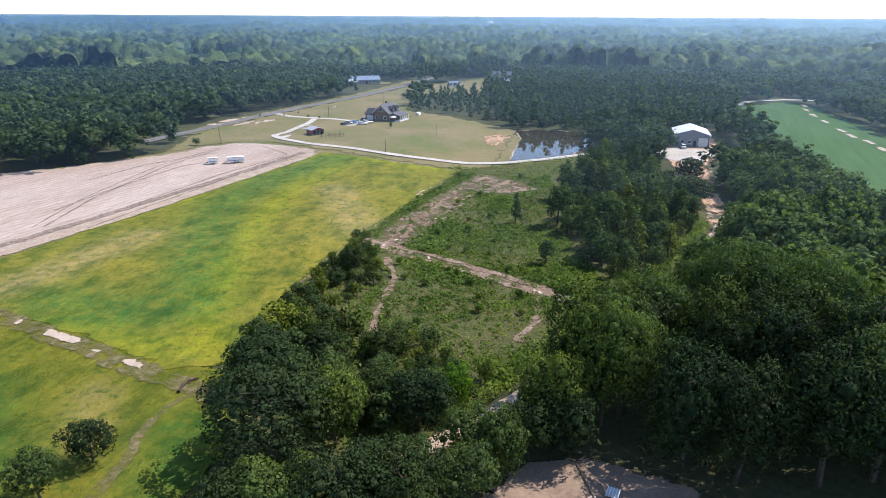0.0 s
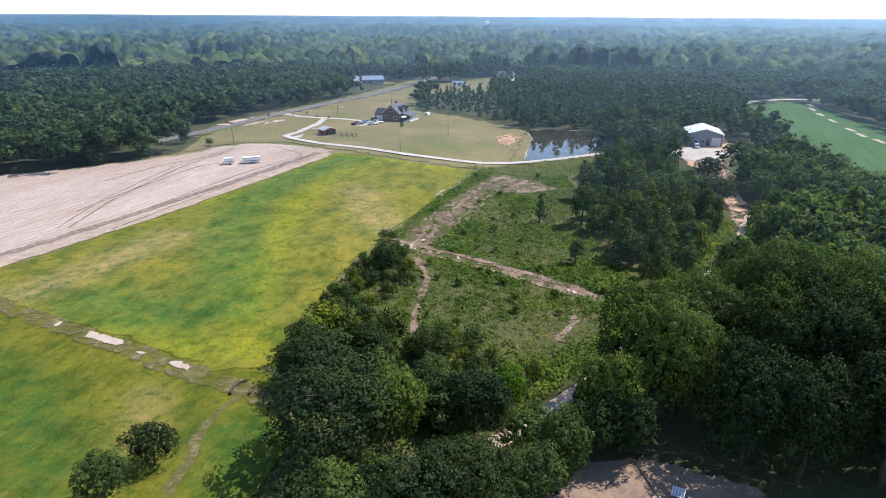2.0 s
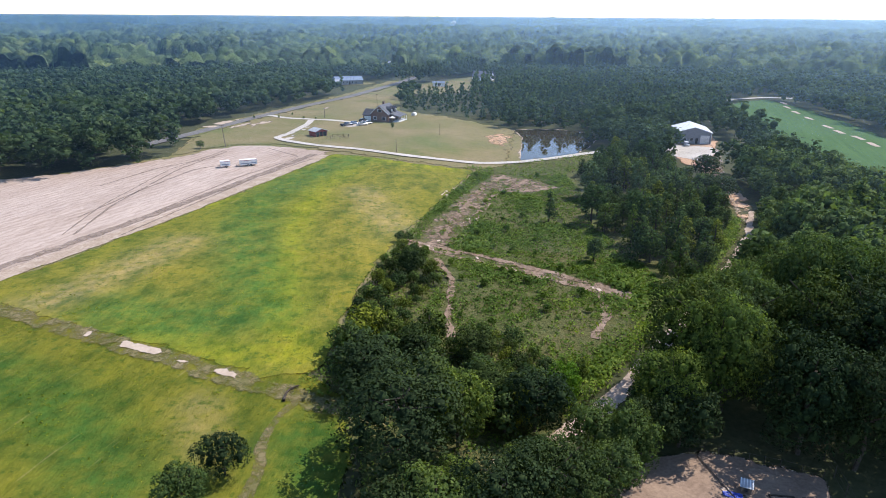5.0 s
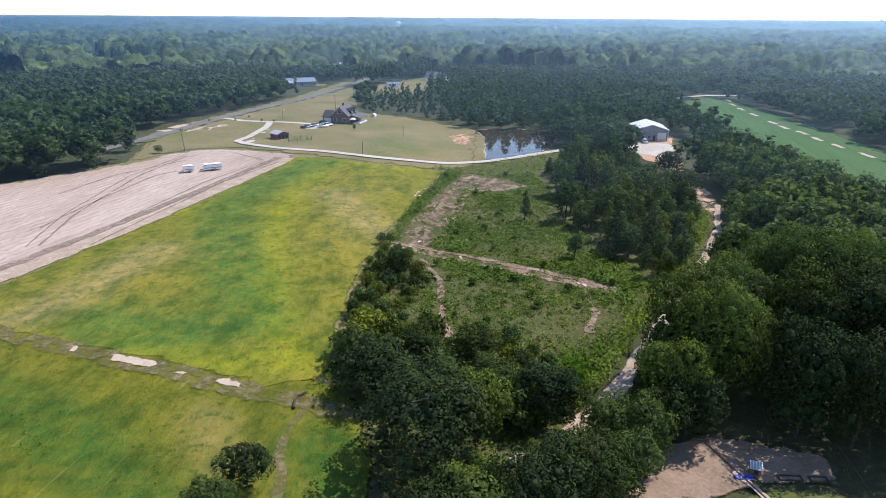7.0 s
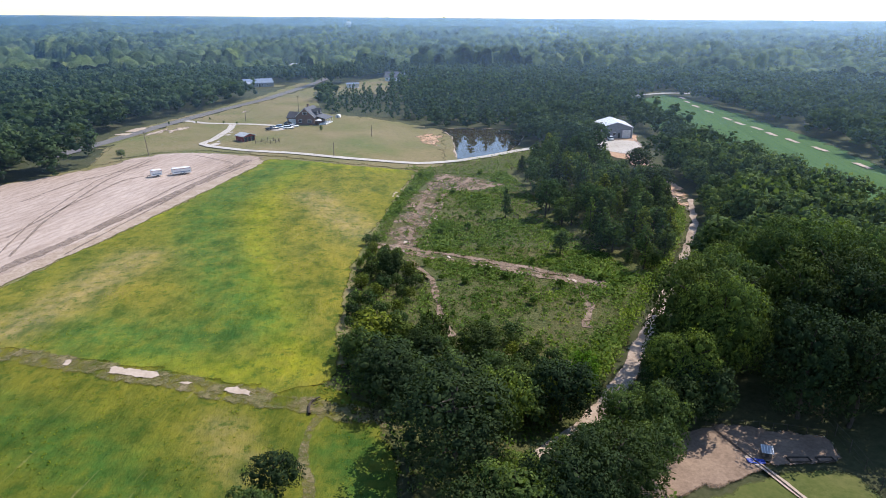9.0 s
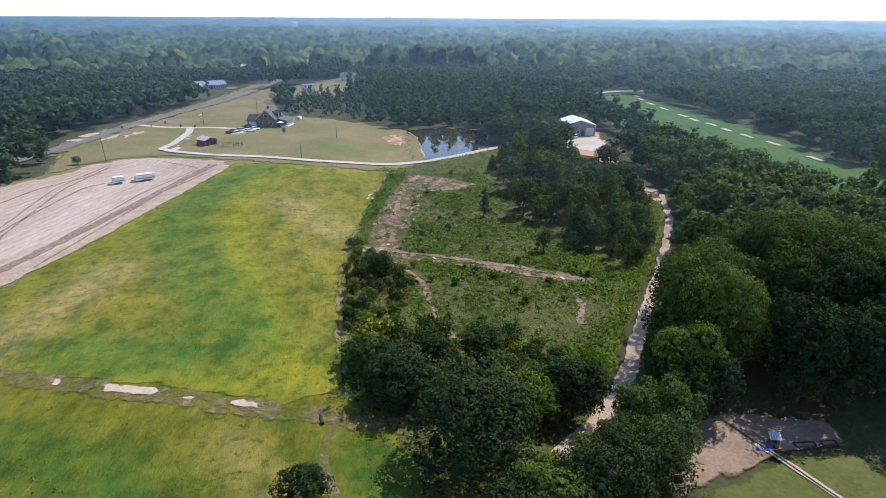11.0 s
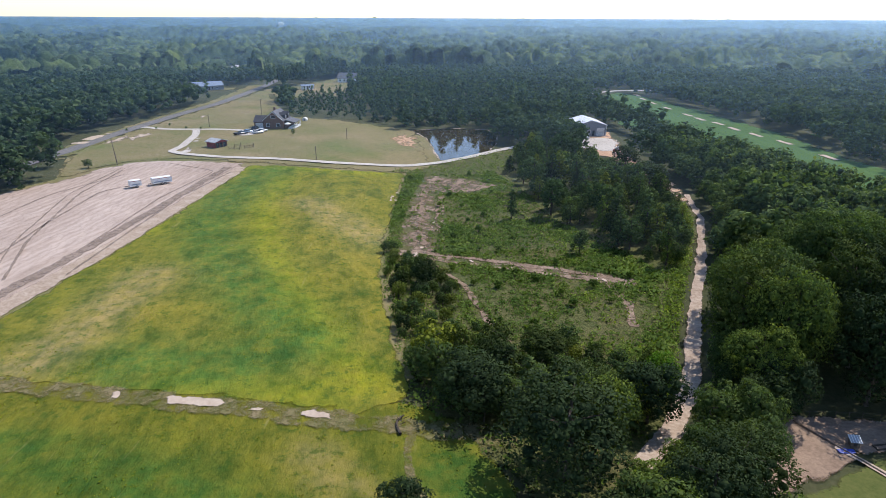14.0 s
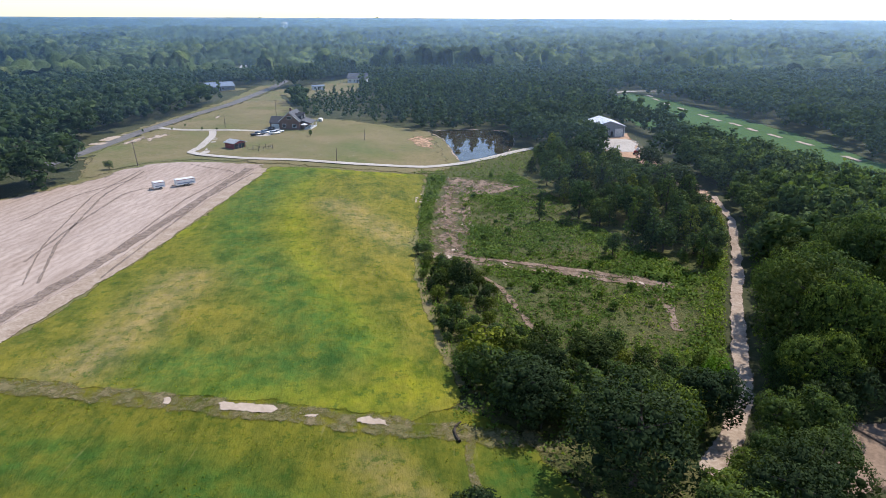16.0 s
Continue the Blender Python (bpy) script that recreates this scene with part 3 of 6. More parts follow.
for k, (line, w) in enumerate((([(12, 187), (3, 172), (-4, 152), (-9, 136), (-11, 122)], 1.8), ([(18, 181), (7, 168), (0, 150), (-5, 134), (-8, 121)], 2.0), ([(8, 168), (16, 168), (24, 172)], 2.4), ([(-18, 129), (-8, 122), (2, 114.5), (10, 108), (19, 99)], 1.6), ([(-18, 127), (-9, 119), (1, 111.5), (9, 105), (18, 97)], 1.2), ([(15.5, 103), (13.5, 92), (9, 83.5)], 1.4), ([(-12.5, 118), (-10, 107), (-12, 94), (-12, 85)], 1.2))):
    tagged(ribbon("mud_rut", line, w * 1.3, 0.19, M_MUD, 0.9, step=0.8, seed=130 + k, middle=0.42), "wet brown wheel rut across the cleared land", "mud")
rp = random.Random(4)
for k in range(34):
    if k < 20:
        a = rp.random()
        x, y = (-9 + 20 * a ** 1.3 + rp.uniform(-4, 4), 124 + 58 * a + rp.uniform(-3, 3))
    else:
        a = rp.random()
        x, y = (-16 + 33 * a + rp.uniform(-1, 1), 126 - 28 * a + rp.uniform(-2, 2))
    w, d = rp.uniform(0.2, 0.75), rp.uniform(0.3, 1.2)
    tagged(patch("puddle_sand", [(x - w, y - d), (x + w, y - d * 0.7), (x + w * 1.2, y + d), (x - w * 0.6, y + d * 0.8)], 0.22, M_SAND, 0.4, step=0.3, grid=0.5, seed=150 + k, fade=0.7, cap=0.5), "small pale dried puddle in churned mud", "sand")
for k in range(16):
    x, y = -4 + rp.uniform(-4.5, 3), 170 + rp.uniform(-5, 3)
    w = rp.uniform(0.2, 0.55)
    tagged(patch("bare_spot", [(x - w, y - w), (x + w, y - w), (x + w, y + 2 * w), (x - w, y + 2 * w)], 0.14, M_SAND, 0.25, step=0.3, grid=0.6, seed=190 + k, fade=0.25), "small pale bare spot in the pasture", "sand")
tagged(patch("junction_sand", [(-93, 276), (-85, 292), (-79, 297), (-87, 273)], 0.16, M_SAND, 1.2, grid=3, seed=210, fade=3, cap=0.45), "pale sandy patch beside the highway junction", "sand")
tagged(patch("sand_wedge", [(-62.9, 310.2), (-57.2, 342.5), (-54.8, 348.2), (-52.9, 341.5), (-58.3, 328.9)], 0.16, M_SAND, 0.8, grid=3, seed=212, fade=2, cap=0.5), "pale sandy turning beside the highway", "sand")
tagged(patch("sand_wedge", [(-86.8, 286.7), (-76.2, 298.8), (-72.9, 293.5), (-81.6, 277.4)], 0.16, M_SAND, 0.8, grid=3, seed=213, fade=3, cap=0.4), "pale bare patch in dry grass near the lane", "sand")
tagged(patch("lane_mouth", [(-66.7, 248.8), (-62.3, 253.3), (-58.7, 281.5), (-56.1, 282.3), (-59.3, 252.6), (-60.2, 244.0)], 0.17, M_GRAVEL, 0.5, grid=3, seed=214, fade=1), "pale widened gravel bend of the lane", "road")
tagged(patch("worn_bank", [(13, 254), (22, 263), (28, 252), (20, 231), (13, 234)], 0.2, M_CLAY, 1.5, grid=3, seed=211, fade=4, cap=0.36), "worn brown ground beside the pond", "dirt")
tagged(patch("pen_ground", PEN, 0.02, M_DIRT, 0.4, step=0.8, grid=3, relief=0.04, seed=16), "bare trodden dirt of an animal pen", "dirt")
tagged(patch("lawn", LAWN, 0.0, M_LAWN, 0.5, grid=3, relief=0.05, seed=17), "mown green lawn beside the pen", "lawn")
tagged(patch("back_yard", YARD_FAR, 0.0, M_LAWN, 0.8, grid=4, seed=18), "green back yard among the trees", "lawn")
tagged(ribbon("farm_track", TRACK, 5.0, 0.125, M_DRYPATH, 1.2, seed=20, middle=0.34), "worn grassy farm track with bare soil", "track")
tagged(ribbon("foot_path", PATH, (1.3, 2.4), 0.06, M_DRYPATH, 0.7, seed=21, middle=0.33), "worn earth path through the pasture", "path")
for k, sp in enumerate((SANDS_A, SANDS_B, SANDS_C, SANDS_D)):
    tagged(patch("sand_patch", sp, 0.14, M_SAND, 0.3, step=0.5, grid=1, seed=30 + k, fade=0.5), "pale bare sand patch on the farm track", "sand")
tagged(ribbon("dirt_road", RIGHT_ROAD[:11], (3.3, 1.6), 0.1, M_ROAD, 0.6, seed=22, middle=0.6), "pale rutted dirt road beside the woods", "road")
tagged(ribbon("gravel_lane", GRAVEL_LANE, 3.4, 0.34, M_GRAVEL, 0.3, seed=23), "pale gravel lane curving past the pond", "road")
tagged(ribbon("house_drive", HOUSE_DRIVE, 3.6, 0.18, M_GRAVEL, 0.3, seed=24), "pale gravel drive to the brick house", "road")
tagged(patch("parking_apron", PARKING, 0.2, M_GRAVEL, 0.3, grid=4, seed=25), "pale concrete and gravel parking apron", "paving")
tagged(ribbon("highway", HIGHWAY, 6.6, 0.1, M_ASPHALT, 0.1, step=4, seed=26, crown=0.06), "grey two-lane asphalt highway", "road")
tagged(patch("shoulder_sand", SHOULDER_SAND, 0.14, M_SAND, 0.6, seed=27), "pale sandy road shoulder", "sand")

# ---- trees ----
OPEN = [FIELD, NEAR_GRASS, PLOUGH, MEADOW, VERGE, POND, LOT, SOY, CLEARED, PEN, LAWN, YARD_FAR, BELT, POND_SIDE, FAR_MEADOW, [(-84, 180), (-92, 222), (-92, 262), (-40, 262), (-28, 232), (-28, 190)], STRIP_EDGE]
OPEN_LINES = [(RIGHT_ROAD, 2.9), (GRAVEL_LANE, 4.0), (HIGHWAY, 11.0), (TRACK, 3.0), (PATH, 2.5), (HOUSE_DRIVE, 4.0)]


def icosphere(level):
    bm = bmesh.new()
    bmesh.ops.create_icosphere(bm, subdivisions=level, radius=1.0)
    v = np.array([p.co[:] for p in bm.verts])
    f = [[q.index for q in p.verts] for p in bm.faces]
    bm.free()
    return v, f


ICO1, ICO2 = icosphere(1), icosphere(2)


def crown_arrays(seed, height, radius, base, lobes, leaves, leaf, pine=False, core=ICO1, core_size=0.25, buds=5):
    """Vertices and faces of a crown: limbs end in uneven lobes, each lobe in smaller clumps of separate leaf sprays."""
    r = np.random.RandomState(seed)
    mid, half = (height + base) / 2, (height - base) / 2
    c, s = [], []
    for i in range(lobes):
        if pine:
            u = (i + 0.5) / lobes
            reach = radius * (1 - u) ** 0.7 * r.uniform(0.25, 0.75)
            a = r.uniform(0, 2 * math.pi)
            c.append((reach * math.cos(a), reach * math.sin(a), base + 2 * half * (0.08 + 0.86 * u)))
            s.append(radius * (0.5 - 0.28 * u) * r.uniform(0.8, 1.2))
        else:
            up = 1 - 1.7 * (i + 0.5) / lobes
            a = i * 2.39996 + r.uniform(-0.4, 0.4)
            flat_r = math.sqrt(max(0, 1 - up * up))
            k = r.uniform(0.48, 0.84) if i else 0.5
            c.append((flat_r * math.cos(a) * k * radius, flat_r * math.sin(a) * k * radius, mid + up * k * half * 0.95))
            s.append(radius * r.uniform(0.24, 0.42))
    if not pine:
        c.append((0, 0, mid))
        s.append(radius * 0.55)
    c, s = np.array(c), np.array(s)
    n = len(c)
    flat = np.array([1, 1, min(1.1, max(0.6, half / radius))])
    d = r.normal(size=(n * buds, 3))
    d[:, 2] += 0.35
    d /= np.linalg.norm(d, axis=1)[:, None]
    bc = np.repeat(c, buds, 0) + d * np.repeat(s, buds)[:, None] * 0.66 * flat
    bs = np.repeat(s, buds) * r.uniform(0.34, 0.58, n * buds)
    pick = r.choice(n * buds, leaves * 3, p=bs ** 2 / np.sum(bs ** 2))
    d = r.normal(size=(leaves * 3, 3))
    d[:, 2] += 0.3
    d /= np.linalg.norm(d, axis=1)[:, None]
    p = bc[pick] + d * bs[pick][:, None] * r.uniform(0.7, 1.15, (leaves * 3, 1)) * flat
    lobe = r.choice(n, leaves * 3, p=s ** 2 / np.sum(s ** 2))
    even = c[lobe] + d * s[lobe][:, None] * r.uniform(0.76, 1.06, (leaves * 3, 1)) * flat
    p = np.where(r.rand(leaves * 3, 1) < 0.45, even, p)
    deep = np.zeros(len(p), bool)
    for k in range(n):
        deep |= (np.linalg.norm((p - c[k]) / flat, axis=1) < s[k] * 0.7)
    keep = np.where(~deep)[0][:leaves]
    p, d = p[keep], d[keep]
    nrm = d + r.normal(size=d.shape) * 0.45
    nrm /= np.linalg.norm(nrm, axis=1)[:, None]
    t = np.cross(nrm, r.normal(size=d.shape))
    t /= np.linalg.norm(t, axis=1)[:, None]
    b = np.cross(nrm, t)
    z = leaf * r.uniform(0.55, 1.5, (len(p), 1))
    w = z * r.uniform(0.4, 0.8, (len(p), 1))
    quad = np.stack([p - t * z, p - b * w + nrm * 0.12 * z, p + t * z, p + b * w - nrm * 0.12 * z], 1).reshape(-1, 3)
    faces = np.arange(len(quad)).reshape(-1, 4).tolist()
    cv, cf = core
    verts = [quad]
    o = len(quad)
    for k in range(n):
        lump = cv * (1 + r.uniform(-0.3, 0.2, (len(cv), 1)))
        verts.append(c[k] + lump * s[k] * core_size * flat)
        faces += [[i + o for i in f] for f in cf]
        o += len(cv)
    whole = (p - np.array([0, 0, mid])) / np.array([radius, radius, half])
    lift = d * 0.75 + nrm * 0.4 + whole * 0.35
    lift /= np.linalg.norm(lift, axis=1)[:, None]
    normals = [np.repeat(lift, 4, 0)] + [cv] * n
    return np.concatenate(verts), faces, np.concatenate(normals)


def tube(bm, a, b, ra, rb, sides=7):
    a, b = Vector(a), Vector(b)
    q = (b - a).to_track_quat("Z", "Y").to_matrix()
    rows = [[bm.verts.new(p + q @ Vector((r * math.cos(2 * math.pi * i / sides), r * math.sin(2 * math.pi * i / sides), 0))) for i in range(sides)] for p, r in ((a, ra), (b, rb))]
    for i in range(sides):
        bm.faces.new((rows[0][i], rows[0][(i + 1) % sides], rows[1][(i + 1) % sides], rows[1][i]))
    bm.faces.new(rows[1])


def trunk_mesh(seed, height, base, radius):
    r = random.Random(seed)
    bm = bmesh.new()
    knots = [Vector((0, 0, -0.3))] + [Vector((r.uniform(-0.25, 0.25), r.uniform(-0.25, 0.25), height * k)) for k in (0.2, 0.45, 0.7, 0.88)]
    thick = [height * 0.019 * k for k in (1.25, 0.95, 0.75, 0.5, 0.2)]
    for a, b, ra, rb in zip(knots, knots[1:], thick, thick[1:]):
        tube(bm, a, b, ra, rb)
    for _ in range(7):
        z = r.uniform(max(base, 0.2 * height) * 0.8, height * 0.75)
        a = r.uniform(0, 6.28)
        reach = radius * r.uniform(0.5, 0.85)
        tube(bm, (0, 0, z), (reach * math.cos(a), reach * math.sin(a), z + reach * r.uniform(0.3, 0.8)), height * 0.010, height * 0.003, 5)
    me = bpy.data.meshes.new("trunk")
    bm.to_mesh(me)
    bm.free()
    me.materials.append(M_BARK)
    return me


def crown_mesh(mat, **k):
    v, f, nv = crown_arrays(**k)
    me = bpy.data.meshes.new("crown")
    me.from_pydata(v.tolist(), [], f)
    me.polygons.foreach_set("use_smooth", [True] * len(f))
    me.normals_split_custom_set_from_vertices(nv.tolist())
    me.materials.append(mat)
    return me


# near trees, all for a height of ten metres
NEAR_KINDS = [(crown_mesh((M_LEAF, M_LEAF_DARK, M_LEAF_DARK, M_LEAF, M_LEAF_DARK, M_LEAF)[i], seed=40 + i, height=10, radius=4.1 + 0.3 * (i % 3), base=0.7 + 0.3 * (i % 2), lobes=30, leaves=4600, leaf=0.17, buds=6, core_size=0.38), trunk_mesh(40 + i, 10, 2, 3.3)) for i in range(6)]
BIG_KINDS = [(crown_mesh((M_LEAF_DARK, M_LEAF, M_LEAF_DARK, M_LEAF_DARK)[i], seed=160 + i, height=10, radius=4.0 + 0.3 * (i % 2), base=0.4 + 0.3 * (i % 3), lobes=38, leaves=8600, leaf=0.115, buds=7, core_size=0.3), trunk_mesh(160 + i, 10, 2, 3.3)) for i in range(4)]
OLIVE_KIND = (crown_mesh(M_LEAF_OLIVE, seed=97, height=10, radius=4.4, base=0.6, lobes=26, leaves=3600, leaf=0.18, core_size=0.35), trunk_mesh(97, 10, 2, 3))
MID_KINDS = [(crown_mesh(M_LEAF, seed=60 + i, height=10, radius=3.0, base=0.0, lobes=20, leaves=1300, leaf=0.235, core_size=0.4), trunk_mesh(60 + i, 10, 1.5, 3)) for i in range(5)]
PINE_KINDS = [(crown_mesh(M_NEEDLE, seed=80 + i, height=10, radius=2.2, base=1.4, lobes=20, leaves=1150, leaf=0.22, pine=True), trunk_mesh(80 + i, 10, 2, 2)) for i in range(3)]
COLUMN_KINDS = [(crown_mesh((M_LEAF, M_LEAF_OLIVE, M_LEAF, M_LEAF_DARK)[i], seed=140 + i, height=10, radius=3.0, base=0.2, lobes=20, leaves=1200, leaf=0.22, pine=True), trunk_mesh(140 + i, 10, 1.5, 2)) for i in range(4)]
SHRUB_KINDS = [(crown_mesh((M_LEAF, M_LEAF_DARK, M_LEAF, M_LEAF_OLIVE, M_LEAF)[i], seed=110 + i, height=10, radius=4.2, base=0.2, lobes=18, leaves=1050, leaf=0.31, core_size=0.4), trunk_mesh(110 + i, 10, 1.0, 4)) for i in range(5)]
SAPLING_KINDS = [(crown_mesh(M_WEED, seed=120 + i, height=10, radius=3.6, base=0.2, lobes=8, leaves=220, leaf=0.7), trunk_mesh(120 + i, 10, 1.0, 3)) for i in range(3)]
BRIGHT_KIND = (crown_mesh(M_LEAF_BRIGHT, seed=95, height=10, radius=4.4, base=0.8, lobes=22, leaves=3000, leaf=0.2), trunk_mesh(95, 10, 2, 3))
tree_count = 0


def tree(kind, x, y, height, wide=1.0, label="", category="tree", group="", name="tree"):
    global tree_count
    crown, trunk = kind
    tree_count += 1
    k = height / 10
    e = new(name)
    e.empty_display_size = 0.5
    c, t = new("crown", crown), new("trunk", trunk)
    c.parent = t.parent = e
    e.matrix_basis = Matrix.LocRotScale(settle_point(x, y), Euler((0, 0, (x * 12.9 + y * 78.2) % 6.28)), (k * wide, k * wide, k))
    return tagged(e, label, category, group)


def fast_mesh(name, verts, loops, counts, mat):
    me = bpy.data.meshes.new(name)
    me.vertices.add(len(verts))
    v = np.asarray(verts, float)
    x, y, h = settle(v[:, 0], v[:, 1])
    me.vertices.foreach_set("co", np.stack([x, y, v[:, 2] + h], 1).astype(np.float32).ravel())
    me.loops.add(len(loops))
    me.loops.foreach_set("vertex_index", np.asarray(loops, np.int32))
    me.polygons.add(len(counts))
    starts = np.concatenate([[0], np.cumsum(counts)[:-1]]).astype(np.int32)
    me.polygons.foreach_set("loop_start", starts)
    me.update(calc_edges=True)
    me.materials.append(mat)
    return new(name, me)


def is_open(x, y, margin=1.0):
    res = np.zeros(len(x), bool)
    for poly in OPEN:
        res |= inside(x, y, poly)
    for line, d in OPEN_LINES:
        res |= line_distance(x, y, line) < d * margin
    return res


def in_view(x, y):
    """Ground east of the flight that is worth planting."""
    return (np.arctan2(x, y) < radians(45)) | (np.arctan2(x + 55, y - 13) < radians(58))


def scatter(x0, x1, y0, y1, gap, seed):
    r = np.random.RandomState(seed)
    gx, gy = np.meshgrid(np.arange(x0, x1, gap), np.arange(y0, y1, gap))
    gx = gx.ravel() + r.uniform(-0.42, 0.42, gx.size) * gap
    gy = gy.ravel() + r.uniform(-0.42, 0.42, gy.size) * gap
    return gx, gy, r


STRIP = [(27, 186), (21, 163), (17, 140), (21, 111), (21, 95), (33, 103), (47, 119), (57, 131), (65, 146), (62, 165), (64, 190), (64, 214), (55, 222), (47, 213), (34, 205)]


def wood_height(x, y, r):
    """Height of a tree by the stand that it grows in."""
    if inside(np.array([x]), np.array([y]), STRIP)[0]:
        return r.uniform(5.5, 9.0)
    if 104 < y < 165 and line_distance(np.array([x]), np.array([y]), RIGHT_ROAD)[0] < 10:
        return r.uniform(6.0, 9.0)
    if 12 < x < 50 and y < 82:
        return r.uniform(14.0, 18.0)
    if y < 125 and x > 4:
        return r.uniform(10.0, 15.0)
    if x > 4 and y < 230:
        return r.uniform(10.0, 13.5)
    if x < -80:
        return r.uniform(12.5, 16.5) if y < 270 else r.uniform(10.5, 14.5)
    return r.uniform(9.5, 14.0)


def screens(x, y, h, open_land, views=((-2.0, 0.0), (-27.0, 1.5))):
    """Whether a tree of that height would stand before land that lies in plain view."""
    for vx, vy in views:
        dx, dy = x - vx, y - vy
        k = np.linspace(0.0, 0.9, 6) * h / (VIEW[2] - h)
        side = np.array([-0.22, 0.22]) * h / math.hypot(dx, dy)
        for w in side:
            if inside(x + dx * k - dy * w, y + dy * k + dx * w, open_land).any():
                return True
    return False


LOT_SEEN = [(83, 230), (97, 229), (106, 244), (110, 238), (97, 212), (84, 184), (79, 188)]
LOT_LOW = [(90, 180), (77, 158), (69, 148), (64, 150), (70, 168), (77, 182)]
POND_SEEN = [(28, 266), (24, 238), (20, 211), (30, 211), (42, 219), (50, 232), (54, 250), (48, 262)]
ROAD_SEEN = [(44, 114), (56, 130), (66, 146), (70, 143), (60, 127), (48, 112)]

def hides_open_land(x, y, h):
    if y < 190 and x > 1.0 + np.interp(y, [p[1] for p in RIGHT_ROAD], [p[0] for p in RIGHT_ROAD]):
        return False                 # it stands beyond the road
    return any(screens(x, y, h, land) for land in (LOT_SEEN, POND_SEEN, ROAD_SEEN)) or screens(x, y, h, LOT_LOW, ((-2.0, 0.0),))


# the woods beside and below the flight: every tree a thing
MID_TREES = []
for gap, seed, lo, hi in ((7.2, 5, 0, 118), (4.7, 7, 118, 205)):
    gx, gy, rn = scatter(-14, 150, 34, 215, gap, seed)
    d = np.hypot(gx + 25, gy)
    keep = ~is_open(gx, gy) & ~((gx < 13) & (gy < 70)) & in_view(gx, gy) & ~((gx < 24) & (gx > -2) & (gy < 47)) & (d >= lo) & (d < hi) & ~((gx > 100) & (gy < 110)) & ~inside(gx, gy, STRIP) & ~((gx > 18) & (gx < 48) & (gy < 52))
    for x, y in zip(gx[keep], gy[keep]):
        h = wood_height(x, y, rn)
        if x < 6 and y < 50:
            h = rn.uniform(7.5, 9.5)
        if hides_open_land(x, y, h):
            h *= 0.4
            if hides_open_land(x, y, h):
                continue
        if lo == 0:
            near = NEAR_KINDS[(1, 2, 4, 2, 1, 5, 3)[rn.randint(7)] if y < 70 else (0, 3, 5, 3, 0, 2)[rn.randint(6)]]
            tree(BIG_KINDS[rn.randint(4) if y < 74 else 1] if h > 12 and y < 92 else near, x, y, h, rn.uniform(0.85, 1.15) * (11 / max(h, 7)) ** 0.3, "tall leafy green tree in a dense wood", group="woodland trees")
        else:
            MID_TREES.append((x, y, h, 36 + rn.randint(4) if rn.rand() < 0.25 else 30 + rn.randint(6), rn.uniform(1.0, 1.35) * (11 / max(h, 7)) ** 0.3))

gx, gy, rn = scatter(15, 80, 90, 225, 4.5, 16)
keep = inside(gx, gy, STRIP) & ~is_open(gx, gy)
for x, y in zip(gx[keep], gy[keep]):
    h = rn.uniform(4.5, 7.5) if rn.rand() < 0.55 else rn.uniform(7.5, 11.0)
    if hides_open_land(x, y, h):
        h *= 0.5
        if hides_open_land(x, y, h):
            continue
    tree(COLUMN_KINDS[rn.randint(4)] if rn.rand() < 0.5 else MID_KINDS[rn.randint(5)], x, y, h, rn.uniform(0.95, 1.35), "young upright green tree beside the cleared land", group="young trees")

gx, gy, rn = scatter(-22, 13, 38, 68, 4.6, 15)
keep = ~is_open(gx, gy) & (inside(gx, gy, [(-7, 54), (3, 61), (11, 72), (15, 68), (13, 59), (7, 57.5), (0, 52.5), (-7, 48.5), (-9, 44), (-20, 40), (-20, 46)]))
for x, y in zip(gx[keep], gy[keep]):
    tree(NEAR_KINDS[rn.randint(6)], x, y, rn.uniform(5.5, 8.5) if y > 52 else rn.uniform(7.0, 9.0), rn.uniform(0.8, 1.0), "leafy tree between the dirt road and the pen", group="woodland trees")

# the thicket between the pasture and the clearing
gx, gy, rn = scatter(-32, 8, 56, 134, 2.9, 6)
keep = inside(gx, gy, BELT) & (line_distance(gx, gy, RIGHT_ROAD) > 3.5) & (line_distance(gx, gy, TRACK) > 2.5) & (line_distance(gx, gy, MUD_LEFT) > 1.5)
for x, y in zip(gx[keep], gy[keep]):
    if y > 84:
        h = rn.uniform(1.8, 3.6)
    elif x < -14 or y < 70:
        h = rn.uniform(4.2, 6.8)
    else:
        h = rn.uniform(2.2, 4.5)
    tree(SHRUB_KINDS[rn.randint(5)], x, y, h, rn.uniform(0.9, 1.25), "dense dark green thicket shrub", "shrub", "thicket shrubs", "shrub")
